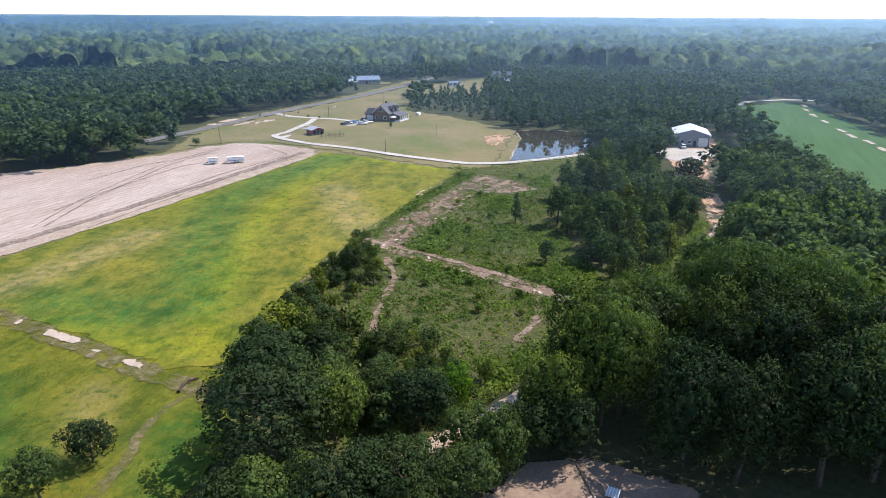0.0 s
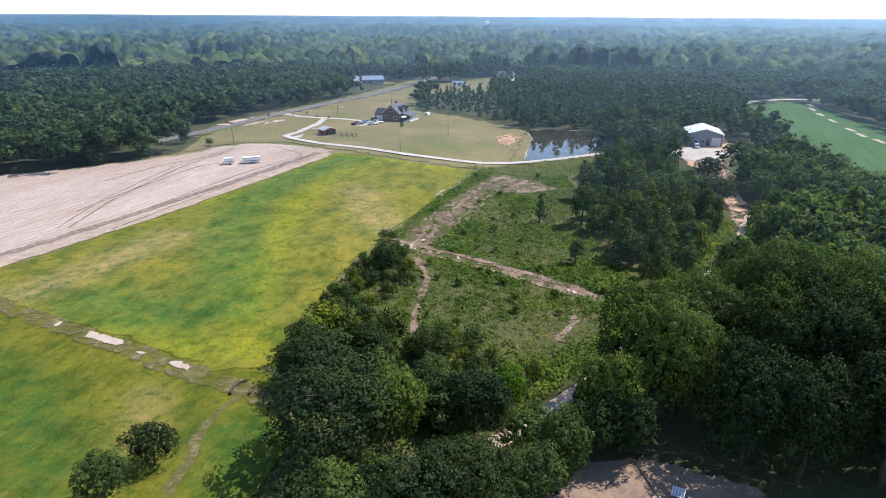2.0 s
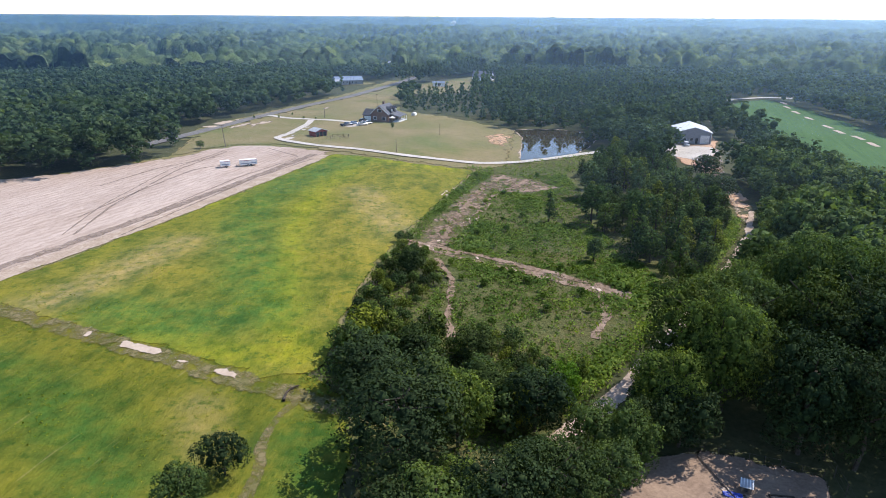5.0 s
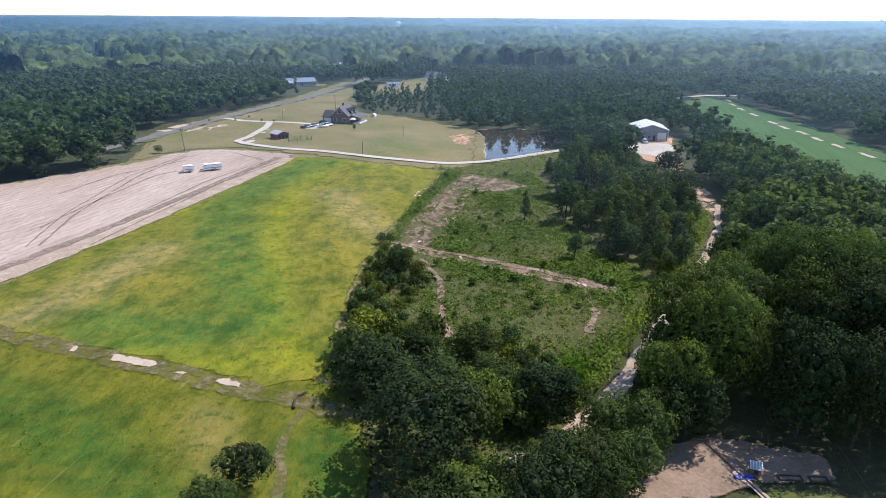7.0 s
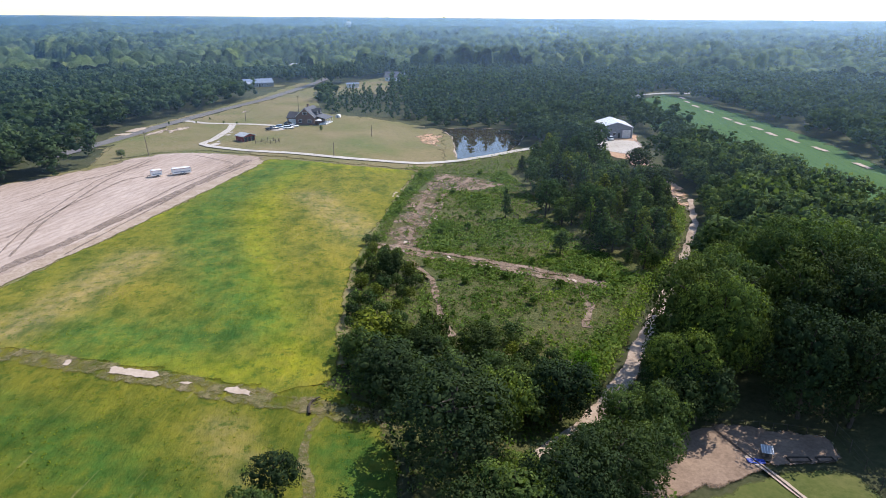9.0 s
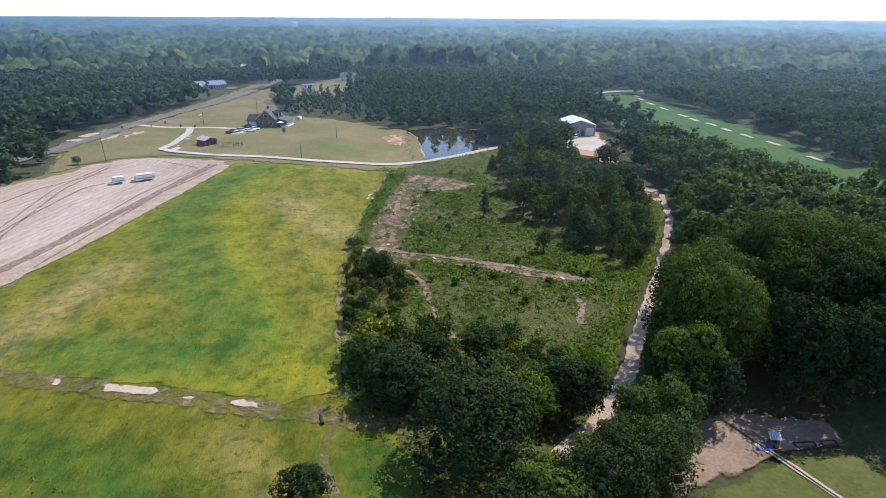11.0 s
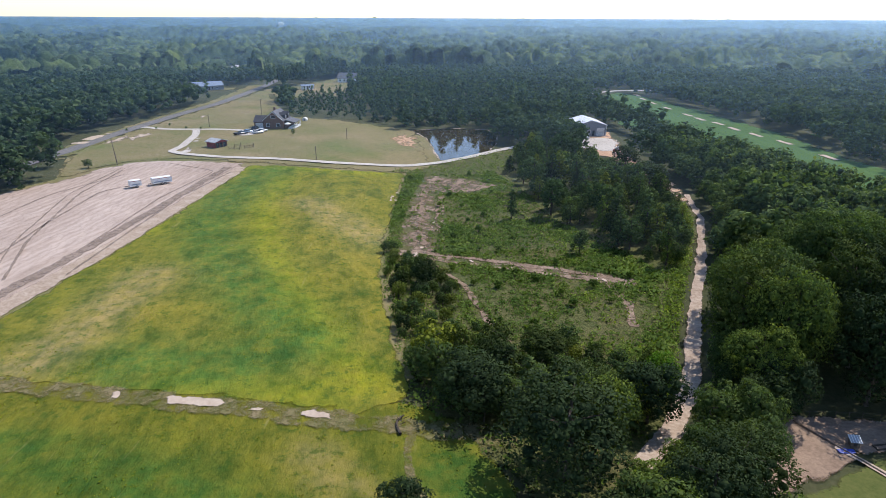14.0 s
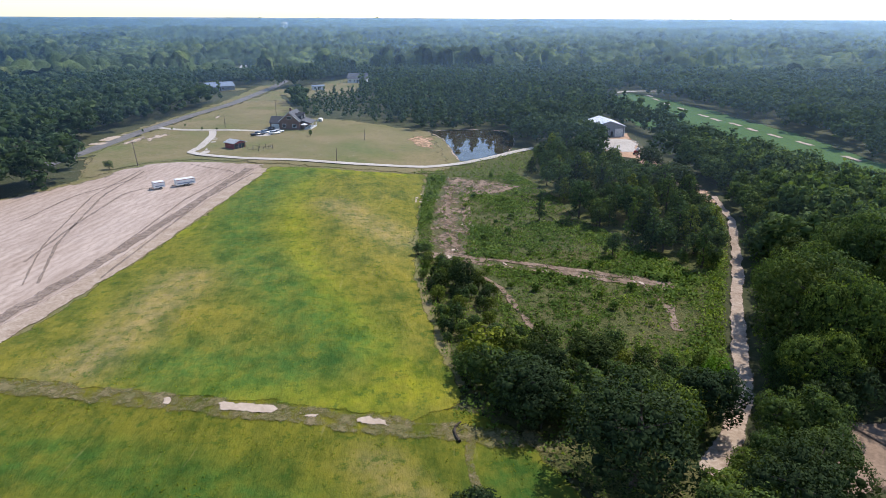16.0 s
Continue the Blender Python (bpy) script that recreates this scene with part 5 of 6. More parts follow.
def gable_roof(parent, mat, x0, x1, y0, y1, eave, ridge, along="y", over=0.4, label=""):
    """Two roof slopes, each a part."""
    if along == "y":
        xm, k = (x0 + x1) / 2, (ridge - eave) / ((x1 - x0) / 2)
        for xe, sgn in ((x0, -1), (x1, 1)):
            bm = bmesh.new()
            roof_slab(bm, (xe + sgn * over, y0 - over, eave - k * over + 0.2), (xe + sgn * over, y1 + over, eave - k * over + 0.2), (xm, y1 + over, ridge + 0.2), (xm, y0 - over, ridge + 0.2))
            part("roof", bm, mat, parent, label)
    else:
        ym, k = (y0 + y1) / 2, (ridge - eave) / ((y1 - y0) / 2)
        for ye, sgn in ((y0, -1), (y1, 1)):
            bm = bmesh.new()
            roof_slab(bm, (x0 - over, ye + sgn * over, eave - k * over + 0.2), (x1 + over, ye + sgn * over, eave - k * over + 0.2), (x1 + over, ym, ridge + 0.2), (x0 - over, ym, ridge + 0.2))
            part("roof", bm, mat, parent, label)


M_BRICK = plain("brown_brick", (0.20, 0.12, 0.095), 0.9, vary=0.25, scale=3)
M_SHINGLE = plain("grey_shingle", (0.13, 0.135, 0.15), 0.9, vary=0.2, scale=2)
M_SHINGLE_DARK = plain("dark_shingle", (0.07, 0.07, 0.08), 0.9, vary=0.2, scale=2)
M_WHITE = plain("white_paint", (0.78, 0.78, 0.76), 0.5, vary=0.06)
M_WHITE_ROOF = plain("white_sheet_roof", (0.80, 0.82, 0.84), 0.35, vary=0.04, scale=0.6)
M_GREY_SHEET = plain("grey_sheet_wall", (0.25, 0.26, 0.28), 0.5, vary=0.08, scale=0.6)
M_GLASS = plain("dark_window_glass", (0.03, 0.04, 0.05), 0.08, vary=0.1, spec=0.8)
M_RED = plain("barn_red", (0.30, 0.055, 0.045), 0.8, vary=0.2)
M_TIN = plain("weathered_tin", (0.40, 0.42, 0.44), 0.75, 0.0, 0.15, 1.2)
M_WOOD = plain("grey_wood", (0.17, 0.13, 0.10), 0.9, vary=0.25, scale=3)
M_POLE = plain("pole_wood", (0.20, 0.155, 0.12), 0.9, vary=0.2, scale=3)
M_RUBBER = plain("tyre_rubber", (0.02, 0.02, 0.021), 0.85)
M_STEEL = plain("dull_steel", (0.35, 0.36, 0.37), 0.4, 0.8)
M_BLUE = plain("blue_tarp", (0.03, 0.07, 0.38), 0.5, vary=0.2, scale=2)
M_BLUE_GREY = plain("blue_grey_roof", (0.20, 0.26, 0.34), 0.6, vary=0.1)
M_CANVAS = plain("white_canvas", (0.82, 0.80, 0.76), 0.8, vary=0.04)
M_DARK = plain("dark_trim_and_shade", (0.03, 0.03, 0.033), 0.6)


def thing(name, x, y, turn, label, category, group="", z=0.0, lie=True):
    e = new(name)
    px, py, h = settle_point(x, y) if lie else (x, y, 0.0)
    e.matrix_basis = pose(px, py, z + h, 0, 0, turn)
    return tagged(e, label, category, group)


def window(parent, x0, x1, z0, z1, y, out=-1, axis="y", panes=2):
    """A white-framed window proud of a wall; the wall faces along axis."""
    def b(nm, mat, u0, u1, w0, w1, d0, d1, par):
        lo, hi = sorted((y + out * d0, y + out * d1))
        if axis == "y":
            return box_part(nm, mat, par, u0, u1, lo, hi, w0, w1)
        return box_part(nm, mat, par, lo, hi, u0, u1, w0, w1)
    bm = bmesh.new()
    t = 0.09
    for u0, u1, w0, w1 in ((x0, x0 + t, z0, z1), (x1 - t, x1, z0, z1), (x0 + t, x1 - t, z0, z0 + t), (x0 + t, x1 - t, z1 - t, z1)):
        lo, hi = sorted((y, y + out * 0.08))
        if axis == "y":
            box(bm, u0, u1, lo, hi, w0, w1)
        else:
            box(bm, lo, hi, u0, u1, w0, w1)
    f = part("window", bm, M_WHITE, parent, "white-framed window")
    step = (x1 - x0 - 2 * t) / panes
    for i in range(panes):
        b("pane", M_GLASS, x0 + t + i * step + 0.02, x0 + t + (i + 1) * step - 0.02, z0 + t, z1 - t, 0.01, 0.04, f)


def brick_house():
    h = thing("house", -23.9, 290.2, -24.5, "brown brick one-and-a-half-storey house with grey shingle roof", "house")
    bm = bmesh.new()
    gable_body(bm, -9.0, 0, 0, 11, 4.0, 8.2)
    main = part("main_wall", bm, M_BRICK, h, "brown brick gabled main block")
    gable_roof(h, M_SHINGLE, -9.0, 0, 0, 11, 4.0, 8.2, label="grey shingle roof slope")
    bm = bmesh.new()
    gable_body(bm, -14.2, -9.0, 1.5, 8.5, 2.9, 5.4, "x")
    part("garage_wall", bm, M_BRICK, h)
    gable_roof(h, M_SHINGLE_DARK, -14.2, -9.2, 1.5, 8.5, 2.9, 5.4, "x", label="dark shingle garage roof")
    door = box_part("garage_door", M_WHITE, h, -13.5, -9.9, 1.42, 1.5, 0.05, 2.35, "white sectional garage door")
    for i in range(3):
        box_part("door_rib", M_TIN, door, -13.5, -9.9, 1.40, 1.42, 0.6 + 0.57 * i, 0.63 + 0.57 * i)
    window(h, -5.6, -3.4, 4.9, 6.2, 0)
    window(h, -7.8, -6.2, 1.0, 2.6, 0)
    window(h, -3.2, -1.4, 1.0, 2.6, 0)
    for k, (a, b) in enumerate(((-8.98, -4.5), (-4.5, -0.02))):      # white gable fascia
        bm = bmesh.new()
        z0, z1 = (3.75, 7.95) if k == 0 else (7.95, 3.75)
        roof_slab(bm, (a - (0.4 if k == 0 else 0), -0.46, z0 + 0.2), (b + (0.4 if k else 0), -0.46, z1 + 0.2), (b + (0.4 if k else 0), -0.40, z1 + 0.2), (a - (0.4 if k == 0 else 0), -0.40, z0 + 0.2), 0.24)
        part("fascia", bm, M_WHITE, h, "white gable board")
    # dormers on the slope over the porch
    for y in (3.2, 7.2):
        bm = bmesh.new()
        gable_body(bm, -2.6, 0.1, y, y + 2.2, 6.1, 7.1, "x")
        for v in bm.verts:
            if v.co.z < 0.5:
                v.co.z = 4.0
        d = part("dormer", bm, M_SHINGLE_DARK, h, "dark shingled dormer")
        gable_roof(d, M_SHINGLE_DARK, -2.6, 0.1, y, y + 2.2, 6.1, 7.1, "x", 0.2)
        window(d, y + 0.5, y + 1.7, 4.9, 6.0, 0.1, 1, "x")
    # porch wing
    bm = bmesh.new()
    box(bm, 0.01, 1.8, 2.4, 11, 0, 2.7)
    part("porch_wall", bm, M_BRICK, h)
    bm = bmesh.new()
    roof_slab(bm, (0.0, 2.0, 4.2), (0.0, 11.4, 4.2), (5.0, 11.4, 2.9), (5.0, 2.0, 2.9))
    part("porch_roof", bm, M_SHINGLE, h, "grey shingle porch roof")
    box_part("porch_deck", M_WHITE, h, 1.8, 4.9, 2.2, 11.2, 0.0, 0.55, "white-edged porch deck")
    for y in (2.4, 4.6, 6.8, 9.0, 11.0):
        box_part("porch_post", M_WHITE, h, 4.6, 4.8, y - 0.1, y + 0.1, 0.55, 2.78)
    for i in range(4):
        box_part("step", M_WHITE, h, 1.9 + 0.0, 3.6, 2.15 - 0.3 * (i + 1), 2.15 - 0.3 * i, 0.0, 0.45 - 0.11 * i)
    box_part("front_door", M_DARK, h, 1.8, 1.86, 5.2, 6.3, 0.55, 2.6)
    box_part("chimney", M_BRICK, h, -7.2, -6.3, 9.0, 10.0, 5.0, 9.0)
    h.scale = (0.93, 0.93, 0.88)
    u = thing("patio_umbrella", -22.0, 289.6, 0, "white patio umbrella beside the house porch", "umbrella")
    bm = bmesh.new()
    bmesh.ops.create_cone(bm, segments=8, radius1=1.5, radius2=0.05, depth=0.7, cap_ends=True, matrix=Matrix.Translation((0, 0, 2.5)))
    part("canopy", bm, M_CANVAS, u)
    bm = bmesh.new()
    tube(bm, (0, 0, 0), (0, 0, 2.5), 0.04, 0.04)
    part("pole", bm, M_STEEL, u)


brick_house()


def metal_building():
    b = thing("metal_building", 98.0, 233.8, -15.5, "grey sheet-metal workshop with a white roof on a gravel lot", "building")
    w, d, e, r = 12.4, 15.0, 4.2, 6.1
    bm = bmesh.new()
    gable_body(bm, -w, 0, 0, d, e, r)
    part("wall", bm, M_GREY_SHEET, b)
    gable_roof(b, M_WHITE_ROOF, -w, 0, 0, d, e, r, over=0.35, label="white sheet-metal roof slope")
    dr = box_part("roller_door", M_WHITE, b, -3.9, -0.7, -0.08, 0, 0.05, 3.2, "white roller door")
    for i in range(6):
        box_part("door_rib", M_TIN, dr, -3.9, -0.7, -0.11, -0.08, 0.5 * i + 0.3, 0.5 * i + 0.34)
    box_part("door", M_DARK, b, -5.6, -4.7, -0.06, 0, 0.05, 2.1)
    window(b, -7.6, -6.4, 1.0, 2.2, 0)
    window(b, -10.0, -8.8, 1.0, 2.2, 0)
    for x in np.arange(-w + 0.6, -0.2, 0.9):
        if not (-4.1 < x < -0.5):
            box_part("wall_rib", M_GREY_SHEET, b, x - 0.03, x + 0.03, -0.04, 0, 0.0, e - 0.05)
    for x0, x1 in ((-w - 0.05, -w + 0.12), (-0.12, 0.05)):
        box_part("corner_trim", M_WHITE, b, x0, x1, -0.06, 0.1, 0, e)


metal_building()
tagged(patch("shed_apron", [(74, 224), (84, 234), (96, 229), (97, 222), (89, 211), (84, 203), (78, 206), (74, 214)], 0.12, M_GRAVEL, 1.2, grid=3, fade=2.5, seed=50), "pale gravel apron in front of the metal building", "paving")
tagged(patch("concrete_pad", [(80, 247), (84, 234.5), (80.5, 233), (76, 245)], 0.14, M_GRAVEL, 0.2, seed=51), "pale concrete pad beside the metal building", "paving")
tagged(ribbon("clay_ruts", [(98, 236), (95, 222), (88, 205), (80, 188), (74, 172), (67, 155), (61, 138)], 2.0, 0.16, M_ROAD, 0.8, seed=52, middle=0.3), "pale wheel ruts over the orange clay", "track")


def cargo_trailer(x, y, length, turn):
    t = thing("cargo_trailer", x, y, turn, "white enclosed cargo trailer parked on ploughed soil", "trailer", "cargo trailers")
    L = length / 2
    box_part("body", M_WHITE, t, -L, L, -1.05, 1.05, 0.5, 2.1, bevel=0.08)
    for sy in (-1.07, 1.05):
        box_part("roof_rail", M_RED, t, -L + 0.05, L - 0.05, sy, sy + 0.02, 1.9, 2.02, "dark red roof edge")
    box_part("rear_door", M_TIN, t, L, L + 0.05, -0.95, 0.95, 0.6, 1.95)
    for sx in ((-0.2, 0.6) if length > 4.5 else (0.2,)):
        for sy in (-1.08, 1.08):
            bm = bmesh.new()
            bmesh.ops.create_cone(bm, segments=16, radius1=0.36, radius2=0.36, depth=0.22, cap_ends=True, matrix=pose(sx, sy, 0.36, 90, 0, 0))
            w = part("wheel", bm, M_RUBBER, t)
            bm = bmesh.new()
            bmesh.ops.create_cone(bm, segments=12, radius1=0.2, radius2=0.2, depth=0.26, cap_ends=True, matrix=pose(sx, sy, 0.36, 90, 0, 0))
            part("rim", bm, M_STEEL, w)
    bm = bmesh.new()
    tube(bm, (-L, -0.6, 0.55), (-L - 1.1, 0, 0.5), 0.05, 0.05, 6)
    tube(bm, (-L, 0.6, 0.55), (-L - 1.1, 0, 0.5), 0.05, 0.05, 6)
    tube(bm, (-L - 1.0, 0, 0.0), (-L - 1.0, 0, 0.7), 0.04, 0.04, 6)
    part("tongue", bm, M_DARK, t)
    box_part("stripe", M_BLUE_GREY, t, -L + 0.3, L - 0.3, -1.065, -1.05, 0.9, 1.15)


cargo_trailer(-73.3, 201.6, 2.9, 21)
cargo_trailer(-66.6, 203.4, 5.2, 21)


def field_barn():
    b = thing("small_barn", -51.0, 257.2, 38, "small red barn with a low grey tin roof", "barn")
    bm = bmesh.new()
    gable_body(bm, -2.6, 2.6, -2.4, 2.4, 2.1, 2.9, "y")
    part("wall", bm, M_RED, b, "weathered red board wall")
    gable_roof(b, M_TIN, -2.6, 2.6, -2.4, 2.4, 2.1, 2.9, "y", 0.45, "grey tin roof slope")
    # dark panels on the closed wall, painting in the shade of open stalls
    for x in (-2.2, -0.7, 0.8):
        box_part("stall_shade_panel", M_DARK, b, x, x + 1.2, -2.45, -2.4, 0.05, 1.8)
    for x in (-2.55, -0.85, 0.65, 2.15):
        box_part("post", M_WOOD, b, x, x + 0.18, -2.6, -2.42, 0, 2.0)
    # corral of rough posts beside it
    c = thing("corral_fence", -42.5, 250.6, 0, "rough wooden corral posts with thin rails", "fence")
    ring_pts = [(-4.6, -1.5), (-2.9, -2.4), (-1.1, -2.6), (0.8, -2.2), (2.6, -1.3), (4.0, -0.2), (3.6, 1.8), (1.8, 2.6), (-0.4, 2.8), (-2.6, 2.4)]
    for i, (x, y) in enumerate(ring_pts):
        bm = bmesh.new()
        tube(bm, (x, y, -0.1), (x + 0.05, y, 1.5 + 0.4 * ((i * 7) % 3) / 3), 0.1, 0.08, 6)
        part("post", bm, M_WOOD, c)
    for (ax, ay), (bx, by) in zip(ring_pts, ring_pts[1:]):
        for z in (0.6, 1.1):
            bm = bmesh.new()
            tube(bm, (ax, ay, z), (bx, by, z), 0.035, 0.035, 5)
            part("rail", bm, M_WOOD, c)


field_barn()


def vehicle(name, x, y, turn, paint, label, category, pickup=False, group="parked vehicles"):
    c = thing(name, x, y, turn, label, category, group)
    L, W = (2.8, 0.98) if pickup else (2.3, 0.9)
    bm = bmesh.new()
    prof = [(-L, 0.38), (-L, 0.95), (-L + 0.1, 1.02), (L - 1.2, 1.0), (L - 0.1, 0.88), (L, 0.7), (L, 0.38)]
    a, b = [[bm.verts.new((px, sy, pz)) for px, pz in prof] for sy in (-W, W)]
    bm.faces.new(a)
    bm.faces.new(b[::-1])
    for i in range(len(prof)):
        bm.faces.new((a[i], b[i], b[(i + 1) % len(prof)], a[(i + 1) % len(prof)]))
    bmesh.ops.bevel(bm, geom=list(bm.edges), offset=0.06, segments=2, affect="EDGES")
    part("body", bm, paint, c, smooth=True)
    x0, x1 = (-0.9, 1.5) if pickup else (-1.9, 1.3)
    bm = bmesh.new()
    lo = [(x0, -W + 0.06), (x1, -W + 0.06), (x1, W - 0.06), (x0, W - 0.06)]
    hi = [(x0 + 0.35, -W + 0.2), (x1 - 0.75, -W + 0.2), (x1 - 0.75, W - 0.2), (x0 + 0.35, W - 0.2)]
    a = [bm.verts.new((*p, 0.98)) for p in lo]
    b = [bm.verts.new((*p, 1.5)) for p in hi]
    bm.faces.new(b)
    for i in range(4):
        bm.faces.new((a[i], a[(i + 1) % 4], b[(i + 1) % 4], b[i]))
    part("windows", bm, M_GLASS, c, "dark glazed cabin")
    box_part("roof", paint, c, x0 + 0.33, x1 - 0.73, -W + 0.18, W - 0.18, 1.49, 1.56)
    if pickup:
        box_part("cargo_bed", M_DARK, c, -L + 0.15, -1.0, -W + 0.14, W - 0.14, 1.0, 1.035)
    for sx in (-L + 0.75, L - 0.85):
        for sy in (-W, W):
            bm = bmesh.new()
            bmesh.ops.create_cone(bm, segments=14, radius1=0.34, radius2=0.34, depth=0.22, cap_ends=True, matrix=pose(sx, sy, 0.34, 90, 0, 0))
            w = part("wheel", bm, M_RUBBER, c)
            bm = bmesh.new()
            bmesh.ops.create_cone(bm, segments=10, radius1=0.2, radius2=0.2, depth=0.25, cap_ends=True, matrix=pose(sx, sy, 0.34, 90, 0, 0))
            part("rim", bm, M_STEEL, w)
    for sy in (-W + 0.3, W - 0.3):
        box_part("headlight", M_WHITE, c, L - 0.02, L + 0.02, sy - 0.15, sy + 0.15, 0.62, 0.78)


M_CAR_DARK = plain("dark_car_paint", (0.03, 0.032, 0.04), 0.25, vary=0.05)
M_CAR_WHITE = plain("white_car_paint", (0.75, 0.76, 0.77), 0.25, vary=0.03)
M_CAR_BLUE = plain("blue_car_paint", (0.22, 0.30, 0.42), 0.25, vary=0.05)
vehicle("pickup_truck", -41.6, 281.0, 30, M_CAR_DARK, "dark pickup truck parked on the gravel apron", "truck", True)
vehicle("car", -38.2, 284.6, 25, M_CAR_BLUE, "blue-grey car parked on the gravel apron", "car")
vehicle("car", -35.0, 281.6, 20, M_CAR_WHITE, "white car parked in front of the brick house", "car")
vehicle("car", -33.0, 285.0, 40, M_CAR_WHITE, "white car parked beside the house drive", "car")
vehicle("car", -35.2, 292.2, 65, M_CAR_DARK, "dark car parked in front of the garage", "car")
vehicle("van", 87.6, 231.8, 75, M_CAR_WHITE, "white van parked in front of the metal building", "van")


def excavator():
    e = thing("tracked_excavator", 81.5, 201.5, 35, "small dark and white tracked machine on the clay lot", "excavator")
    for sy in (-0.75, 0.75):
        box_part("track", M_RUBBER, e, -1.3, 1.3, sy - 0.22, sy + 0.22, 0, 0.6, bevel=0.2)
    box_part("body", M_RED, e, -1.1, 0.5, -0.8, 0.8, 0.65, 1.4, bevel=0.1)
    box_part("cab", M_WHITE, e, -0.3, 0.7, -0.7, 0.2, 1.4, 2.3, bevel=0.08)
    for n_, a, b in (("boom", (0.5, 0.3, 1.2), (2.2, 0.3, 2.4)), ("arm", (2.2, 0.3, 2.4), (3.0, 0.3, 0.9))):
        bm = bmesh.new()
        tube(bm, a, b, 0.14, 0.1, 6)
        part(n_, bm, M_DARK, e)
    box_part("bucket", M_DARK, e, 2.7, 3.3, 0.0, 0.6, 0.3, 0.9, bevel=0.08)


excavator()


def garden_shed():
    s = thing("white_shed", -11.9, 311.4, -20, "small white rounded storage shed beside the pines", "shed")
    bm = bmesh.new()
    n_ = 8
    prof = [(-1.7, 0)] + [(-1.7 * math.cos(math.pi * i / n_), 1.2 + 1.2 * math.sin(math.pi * i / n_)) for i in range(n_ + 1)] + [(1.7, 0)]
    a, b = [[bm.verts.new((px, y, pz)) for px, pz in prof] for y in (-2.2, 2.2)]
    bm.faces.new(a)
    bm.faces.new(b[::-1])
    for i in range(len(prof)):
        bm.faces.new((a[i], a[(i + 1) % len(prof)], b[(i + 1) % len(prof)], b[i]))
    part("shell", bm, M_CANVAS, s)
    box_part("door", M_TIN, s, -0.6, 0.6, -2.25, -2.2, 0.05, 1.9)
    s.scale = (0.6, 0.6, 0.58)


garden_shed()


def wood_pole(x, y, h, lean=0.0, arm=False):
    p = thing("utility_pole", x, y, 0, "bare brown wooden pole standing in dry grass", "pole", "wooden poles")
    bm = bmesh.new()
    tube(bm, (0, 0, -0.3), (lean, 0, h), 0.14, 0.1, 8)
    part("shaft", bm, M_POLE, p)
    if arm:
        box_part("crossarm", M_POLE, p, lean - 0.9, lean + 0.9, -0.06, 0.06, h - 0.5, h - 0.36)
        for dx in (-0.7, 0.0, 0.7):
            box_part("insulator", M_TIN, p, lean + dx - 0.05, lean + dx + 0.05, -0.05, 0.05, h - 0.36, h - 0.2)


for x, y, h, lean, arm in ((-20.1, 222.6, 4.6, 0, False), (-2.9, 256.7, 4.6, 0, False), (-81.6, 235.3, 8.0, -0.6, True), (-53.5, 304.2, 5.8, 0, False), (-29.9, 328.1, 8.5, 0, True)):
    wood_pole(x, y, h, lean, arm)


def far_house(x, y, turn, w, d, e, r, roof, wall, label, along="x"):
    h = thing("house", x, y, turn, label, "house")
    bm = bmesh.new()
    gable_body(bm, -w / 2, w / 2, -d / 2, d / 2, e, r, along)
    part("wall", bm, wall, h)
    gable_roof(h, roof, -w / 2, w / 2, -d / 2, d / 2, e, r, along)
    for i in range(int(w / 3.2)):
        u = -w / 2 + 1.2 + 3.2 * i
        window(h, u, u + 1.2, 0.9, 2.2, -d / 2)
    box_part("door", M_DARK, h, -0.5, 0.5, -d / 2 - 0.05, -d / 2, 0.05, 2.1)


far_house(-54.5, 464, 18, 19, 10, 2.8, 5.0, M_BLUE_GREY, M_GREY_SHEET, "long low grey house with blue-grey roof by the highway")
far_house(-62.5, 452, 18, 7, 6, 2.5, 3.8, M_TIN, M_GREY_SHEET, "small grey outbuilding beside the long house")
far_house(44.0, 492, -20, 14, 10, 3.0, 6.4, M_SHINGLE, M_WHITE, "white house with grey roof beyond the meadow")
far_house(8.0, 448, 0, 8, 4, 2.4, 3.0, M_BLUE_GREY, M_WHITE, "pale blue-grey mobile home under tall pines")
far_house(91.0, 113.5, 20, 11, 8, 2.8, 4.8, M_SHINGLE, M_WHITE, "white house with grey roof among tall trees")
for x, y, w in ((-510, 872, 22), (-470, 868, 14), (-300, 579, 16), (-284, 574, 9), (484, 778, 12), (-1150, 1880, 40)):
    far_house(x, y, 10, w, 9, 3.0, 5.0, M_WHITE_ROOF, M_WHITE, "distant pale-roofed farm building in a clearing")
for k, (x, y, a, b) in enumerate(((-502, 868, 88, 18), (363, 996, 26, 13), (-61, 917, 26, 12), (-1145, 1890, 150, 50), (-255, 330, 30, 26), (-305, 577, 26, 7), (-55, 464, 28, 15), (35, 490, 30, 22))):
    tagged(patch("far_clearing", [(x + a * math.cos(i * 0.524), y + b * math.sin(i * 0.524)) for i in range(12)], 0.03, M_MEADOW, 3, step=8, grid=20, fade=4, seed=60 + k), "pale distant field among the woods", "clearing")


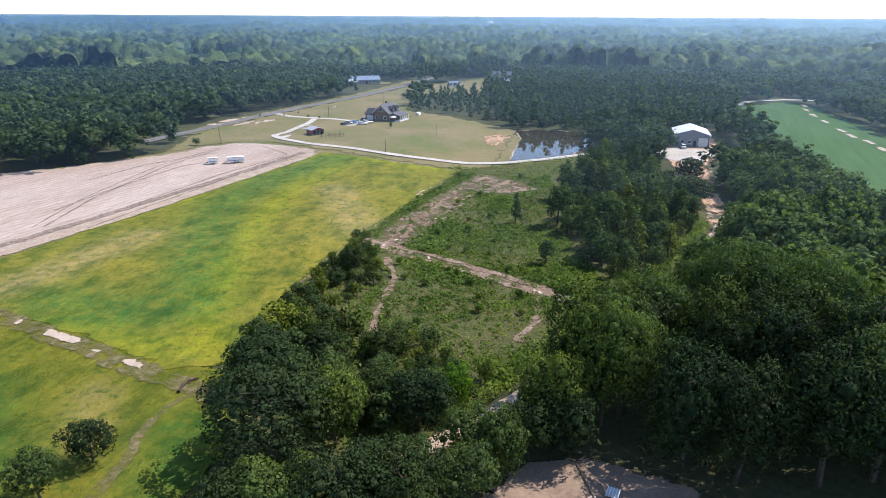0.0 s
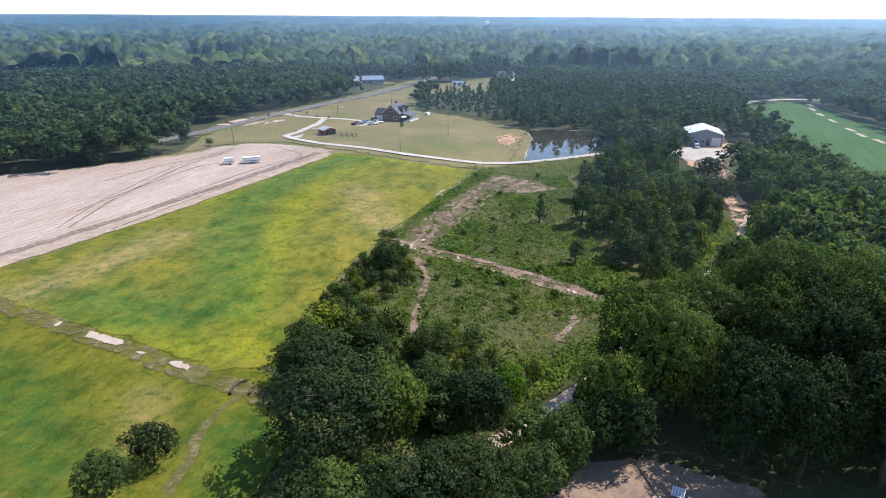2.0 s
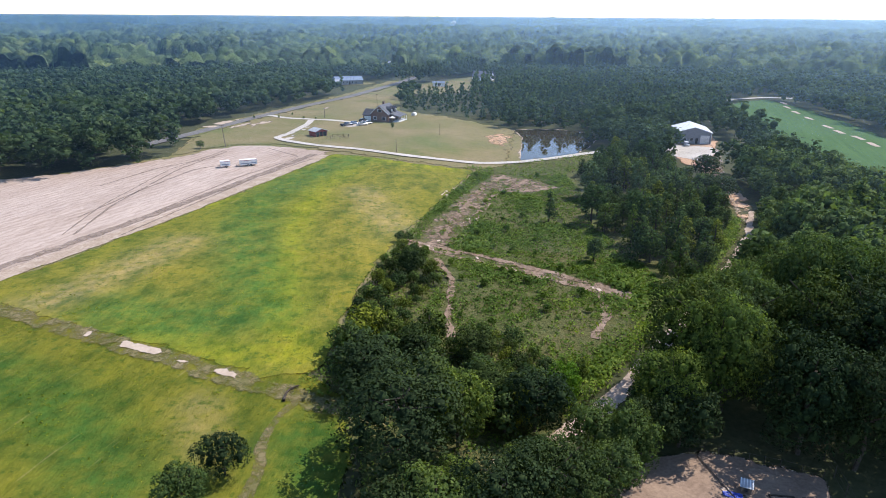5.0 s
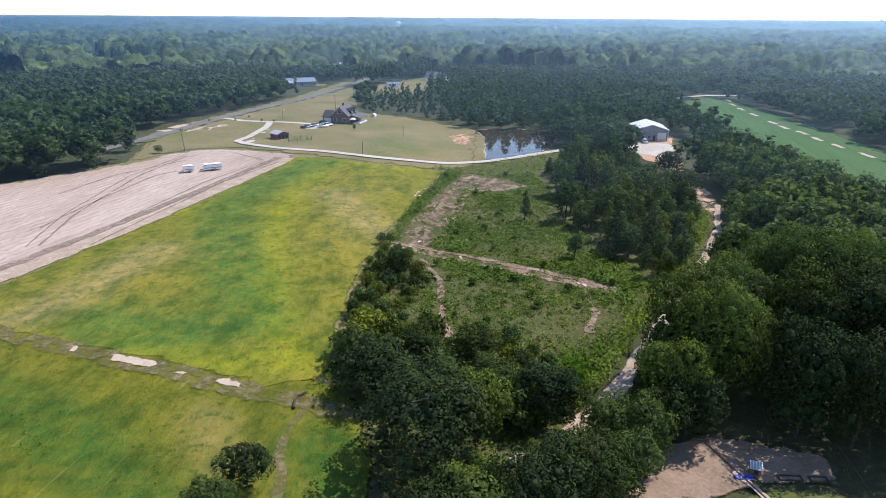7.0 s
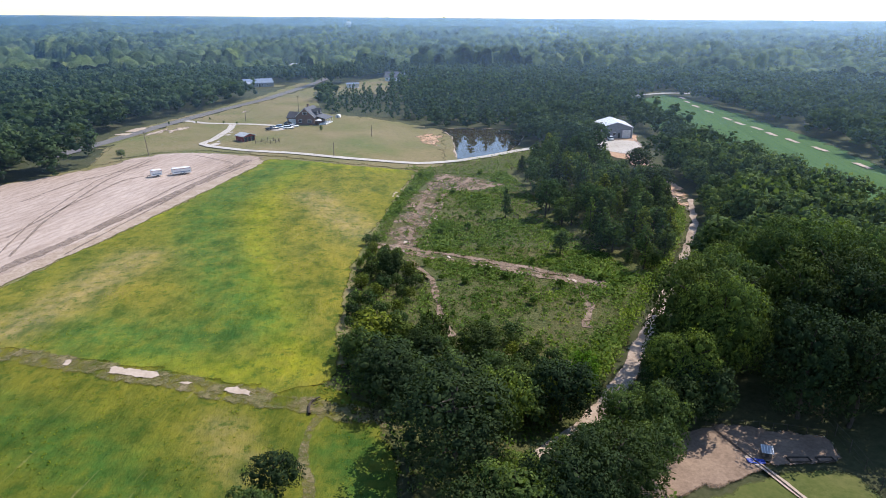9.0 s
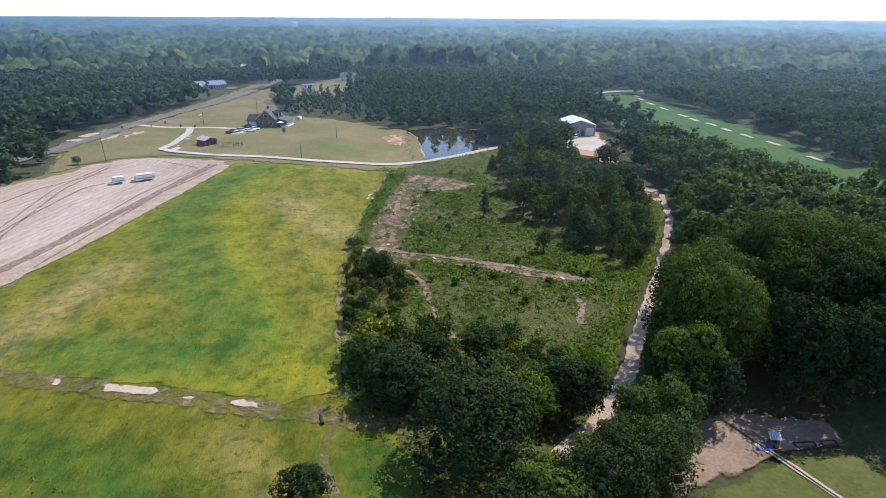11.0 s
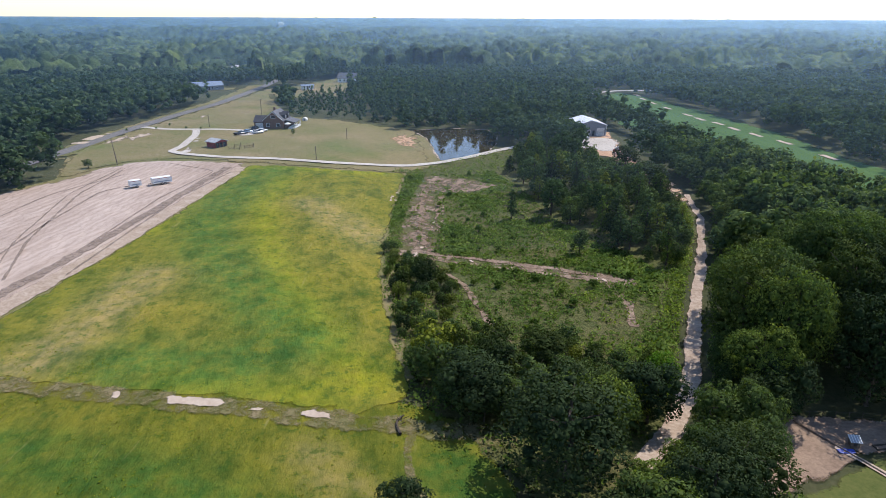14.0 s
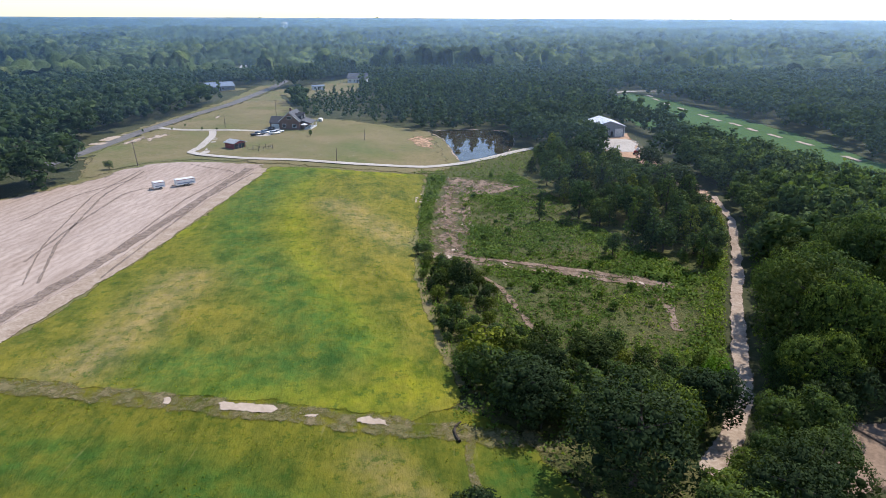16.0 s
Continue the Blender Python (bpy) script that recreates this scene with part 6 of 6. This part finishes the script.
def water_tower(x, y):
    t = thing("water_tower", x, y, 0, "distant pale water tower above the woods", "tower")
    bm = bmesh.new()
    bmesh.ops.create_uvsphere(bm, u_segments=20, v_segments=12, radius=7.5)
    for v in bm.verts:
        v.co.z = v.co.z * 0.62 + 30.5
    part("tank", bm, M_WHITE, t, smooth=True)
    for i in range(6):
        a = i * math.pi / 3
        bm = bmesh.new()
        tube(bm, (7.2 * math.cos(a), 7.2 * math.sin(a), 0), (6.6 * math.cos(a), 6.6 * math.sin(a), 30), 0.55, 0.45, 6)
        part("leg", bm, M_WHITE, t)
    bm = bmesh.new()
    tube(bm, (0, 0, 0), (0, 0, 28), 1.0, 1.0, 8)
    part("riser", bm, M_WHITE, t)


water_tower(118, 1690)


# ---- the animal pen ----
def hen_house():
    h = thing("hen_house", 14.9, 50.9, -28, "small plank hen house with a striped tin roof", "hen house")
    box_part("body", M_WOOD, h, -0.75, 0.75, -0.6, 0.6, 0.35, 1.25)
    for sx in (-0.7, 0.62):
        for sy in (-0.55, 0.47):
            box_part("leg", M_WOOD, h, sx, sx + 0.08, sy, sy + 0.08, 0, 0.35)
    bm = bmesh.new()
    roof_slab(bm, (-1.0, -0.9, 1.25), (1.0, -0.9, 1.25), (1.0, 0.8, 1.75), (-1.0, 0.8, 1.75), 0.05)
    rf = part("roof", bm, M_TIN, h, "grey and white striped tin roof")
    for i in range(5):
        x = -0.95 + i * 0.45
        bm = bmesh.new()
        roof_slab(bm, (x, -0.9, 1.29), (x + 0.1, -0.9, 1.29), (x + 0.1, 0.8, 1.79), (x, 0.8, 1.79), 0.03)
        part("batten", bm, M_WHITE, rf)
    box_part("door", M_DARK, h, -0.3, 0.3, -0.63, -0.6, 0.4, 1.0)
    h.scale = (0.68, 0.68, 0.72)
    t = thing("blue_tarp", 13.3, 50.4, -20, "crumpled blue tarpaulin lying beside the hen house", "tarp")
    bm = bmesh.new()
    bmesh.ops.create_grid(bm, x_segments=10, y_segments=5, size=0.5)
    for v in bm.verts:
        v.co = Vector((v.co.x * 2.0, v.co.y * 0.9 * (1.2 - abs(v.co.x)), 0.12 + 0.12 * noise.noise(v.co * 4)))
    bmesh.ops.solidify(bm, geom=list(bm.faces), thickness=0.03)
    part("sheet", bm, M_BLUE, t)
    for x, y, w_, d_, a in ((18.0, 49.6, 2.6, 0.9, -12), (20.8, 49.0, 2.0, 0.9, -10)):
        g = thing("raised_bed", x, y, a, "low wooden raised-bed frame on pen dirt", "raised bed", "raised beds")
        for x0, x1, y0, y1 in ((-w_ / 2, w_ / 2, -d_ / 2, -d_ / 2 + 0.1), (-w_ / 2, w_ / 2, d_ / 2 - 0.1, d_ / 2), (-w_ / 2, -w_ / 2 + 0.1, -d_ / 2 + 0.1, d_ / 2 - 0.1), (w_ / 2 - 0.1, w_ / 2, -d_ / 2 + 0.1, d_ / 2 - 0.1)):
            box_part("board", M_BARK, g, x0, x1, y0, y1, 0, 0.2)


hen_house()


def post_fence(name, line, gap, height, rails, label, mesh_h=0.0):
    f = thing(name, 0, 0, 0, label, "fence", lie=False)
    pts = [settle_point(*p) for p in resample(line, gap)]
    for x, y, h in pts:
        bm = bmesh.new()
        tube(bm, (x, y, h - 0.1), (x, y, h + height), 0.05, 0.045, 6)
        part("post", bm, M_BARK, f)
    for (ax, ay, ah), (bx, by, bh) in zip(pts, pts[1:]):
        for z in rails:
            bm = bmesh.new()
            tube(bm, (ax, ay, ah + z), (bx, by, bh + z), 0.022, 0.022, 4)
            part("rail", bm, M_BARK, f)


post_fence("pen_back_fence", PEN_BACK, 1.4, 0.9, (0.12, 0.8), "weathered low wooden fence at the back of the pen")
post_fence("pen_side_fence", PEN_FENCE, 2.2, 1.7, (0.2, 0.9, 1.65), "tall wooden post fence beside the lawn")
kerb = thing("pen_edging", 0, 0, 0, "dark low edging board across the pen", "edging", lie=False)
wall_pts = [settle_point(*p) for p in resample(PEN_WALL, 1.6)]
for (ax, ay, ah), (bx, by, bh) in zip(wall_pts, wall_pts[1:]):
    bm = bmesh.new()
    tube(bm, (ax, ay, ah + 0.1), (bx, by, bh + 0.1), 0.12, 0.12, 4)
    part("board", bm, M_WOOD, kerb)
tagged(ribbon("pen_path", [(12.9, 51.5), (13.55, 48.6), (14.15, 44.2), (14.65, 40)], 0.9, 0.09, M_SAND, 0.2, step=0.8, seed=71, middle=0.8), "pale worn path beside the pen edging", "path")

# bare strips along the crop field
for k, (x, y) in enumerate(((196, 352), (188, 335), (181.6, 316.5), (176, 296.7), (169.2, 272), (165.4, 259), (164, 245), (160, 231), (157.3, 216), (155, 199), (147, 172))):
    dx, dy = math.cos(radians(76)) * 4.5, math.sin(radians(76)) * 4.5
    tagged(ribbon("bare_strip", [(x - dx, y - dy), (x, y), (x + dx, y + dy)], 2.4, 0.2, M_SAND, 0.6, seed=80 + k), "pale bare strip at the crop field's edge", "sand")
tagged(ribbon("field_lane", [(158, 352), (175, 372), (200, 380), (225, 374)], 5, 0.15, M_GRAVEL, 0.8, step=3, seed=95), "pale dirt lane at the crop field's end", "track")
tagged(ribbon("far_road", [(-48, 575), (-38, 620), (-30, 660), (-26, 705)], 7, 0.3, M_GRAVEL, 0.4, step=6, seed=96), "pale far road between distant woods", "road")
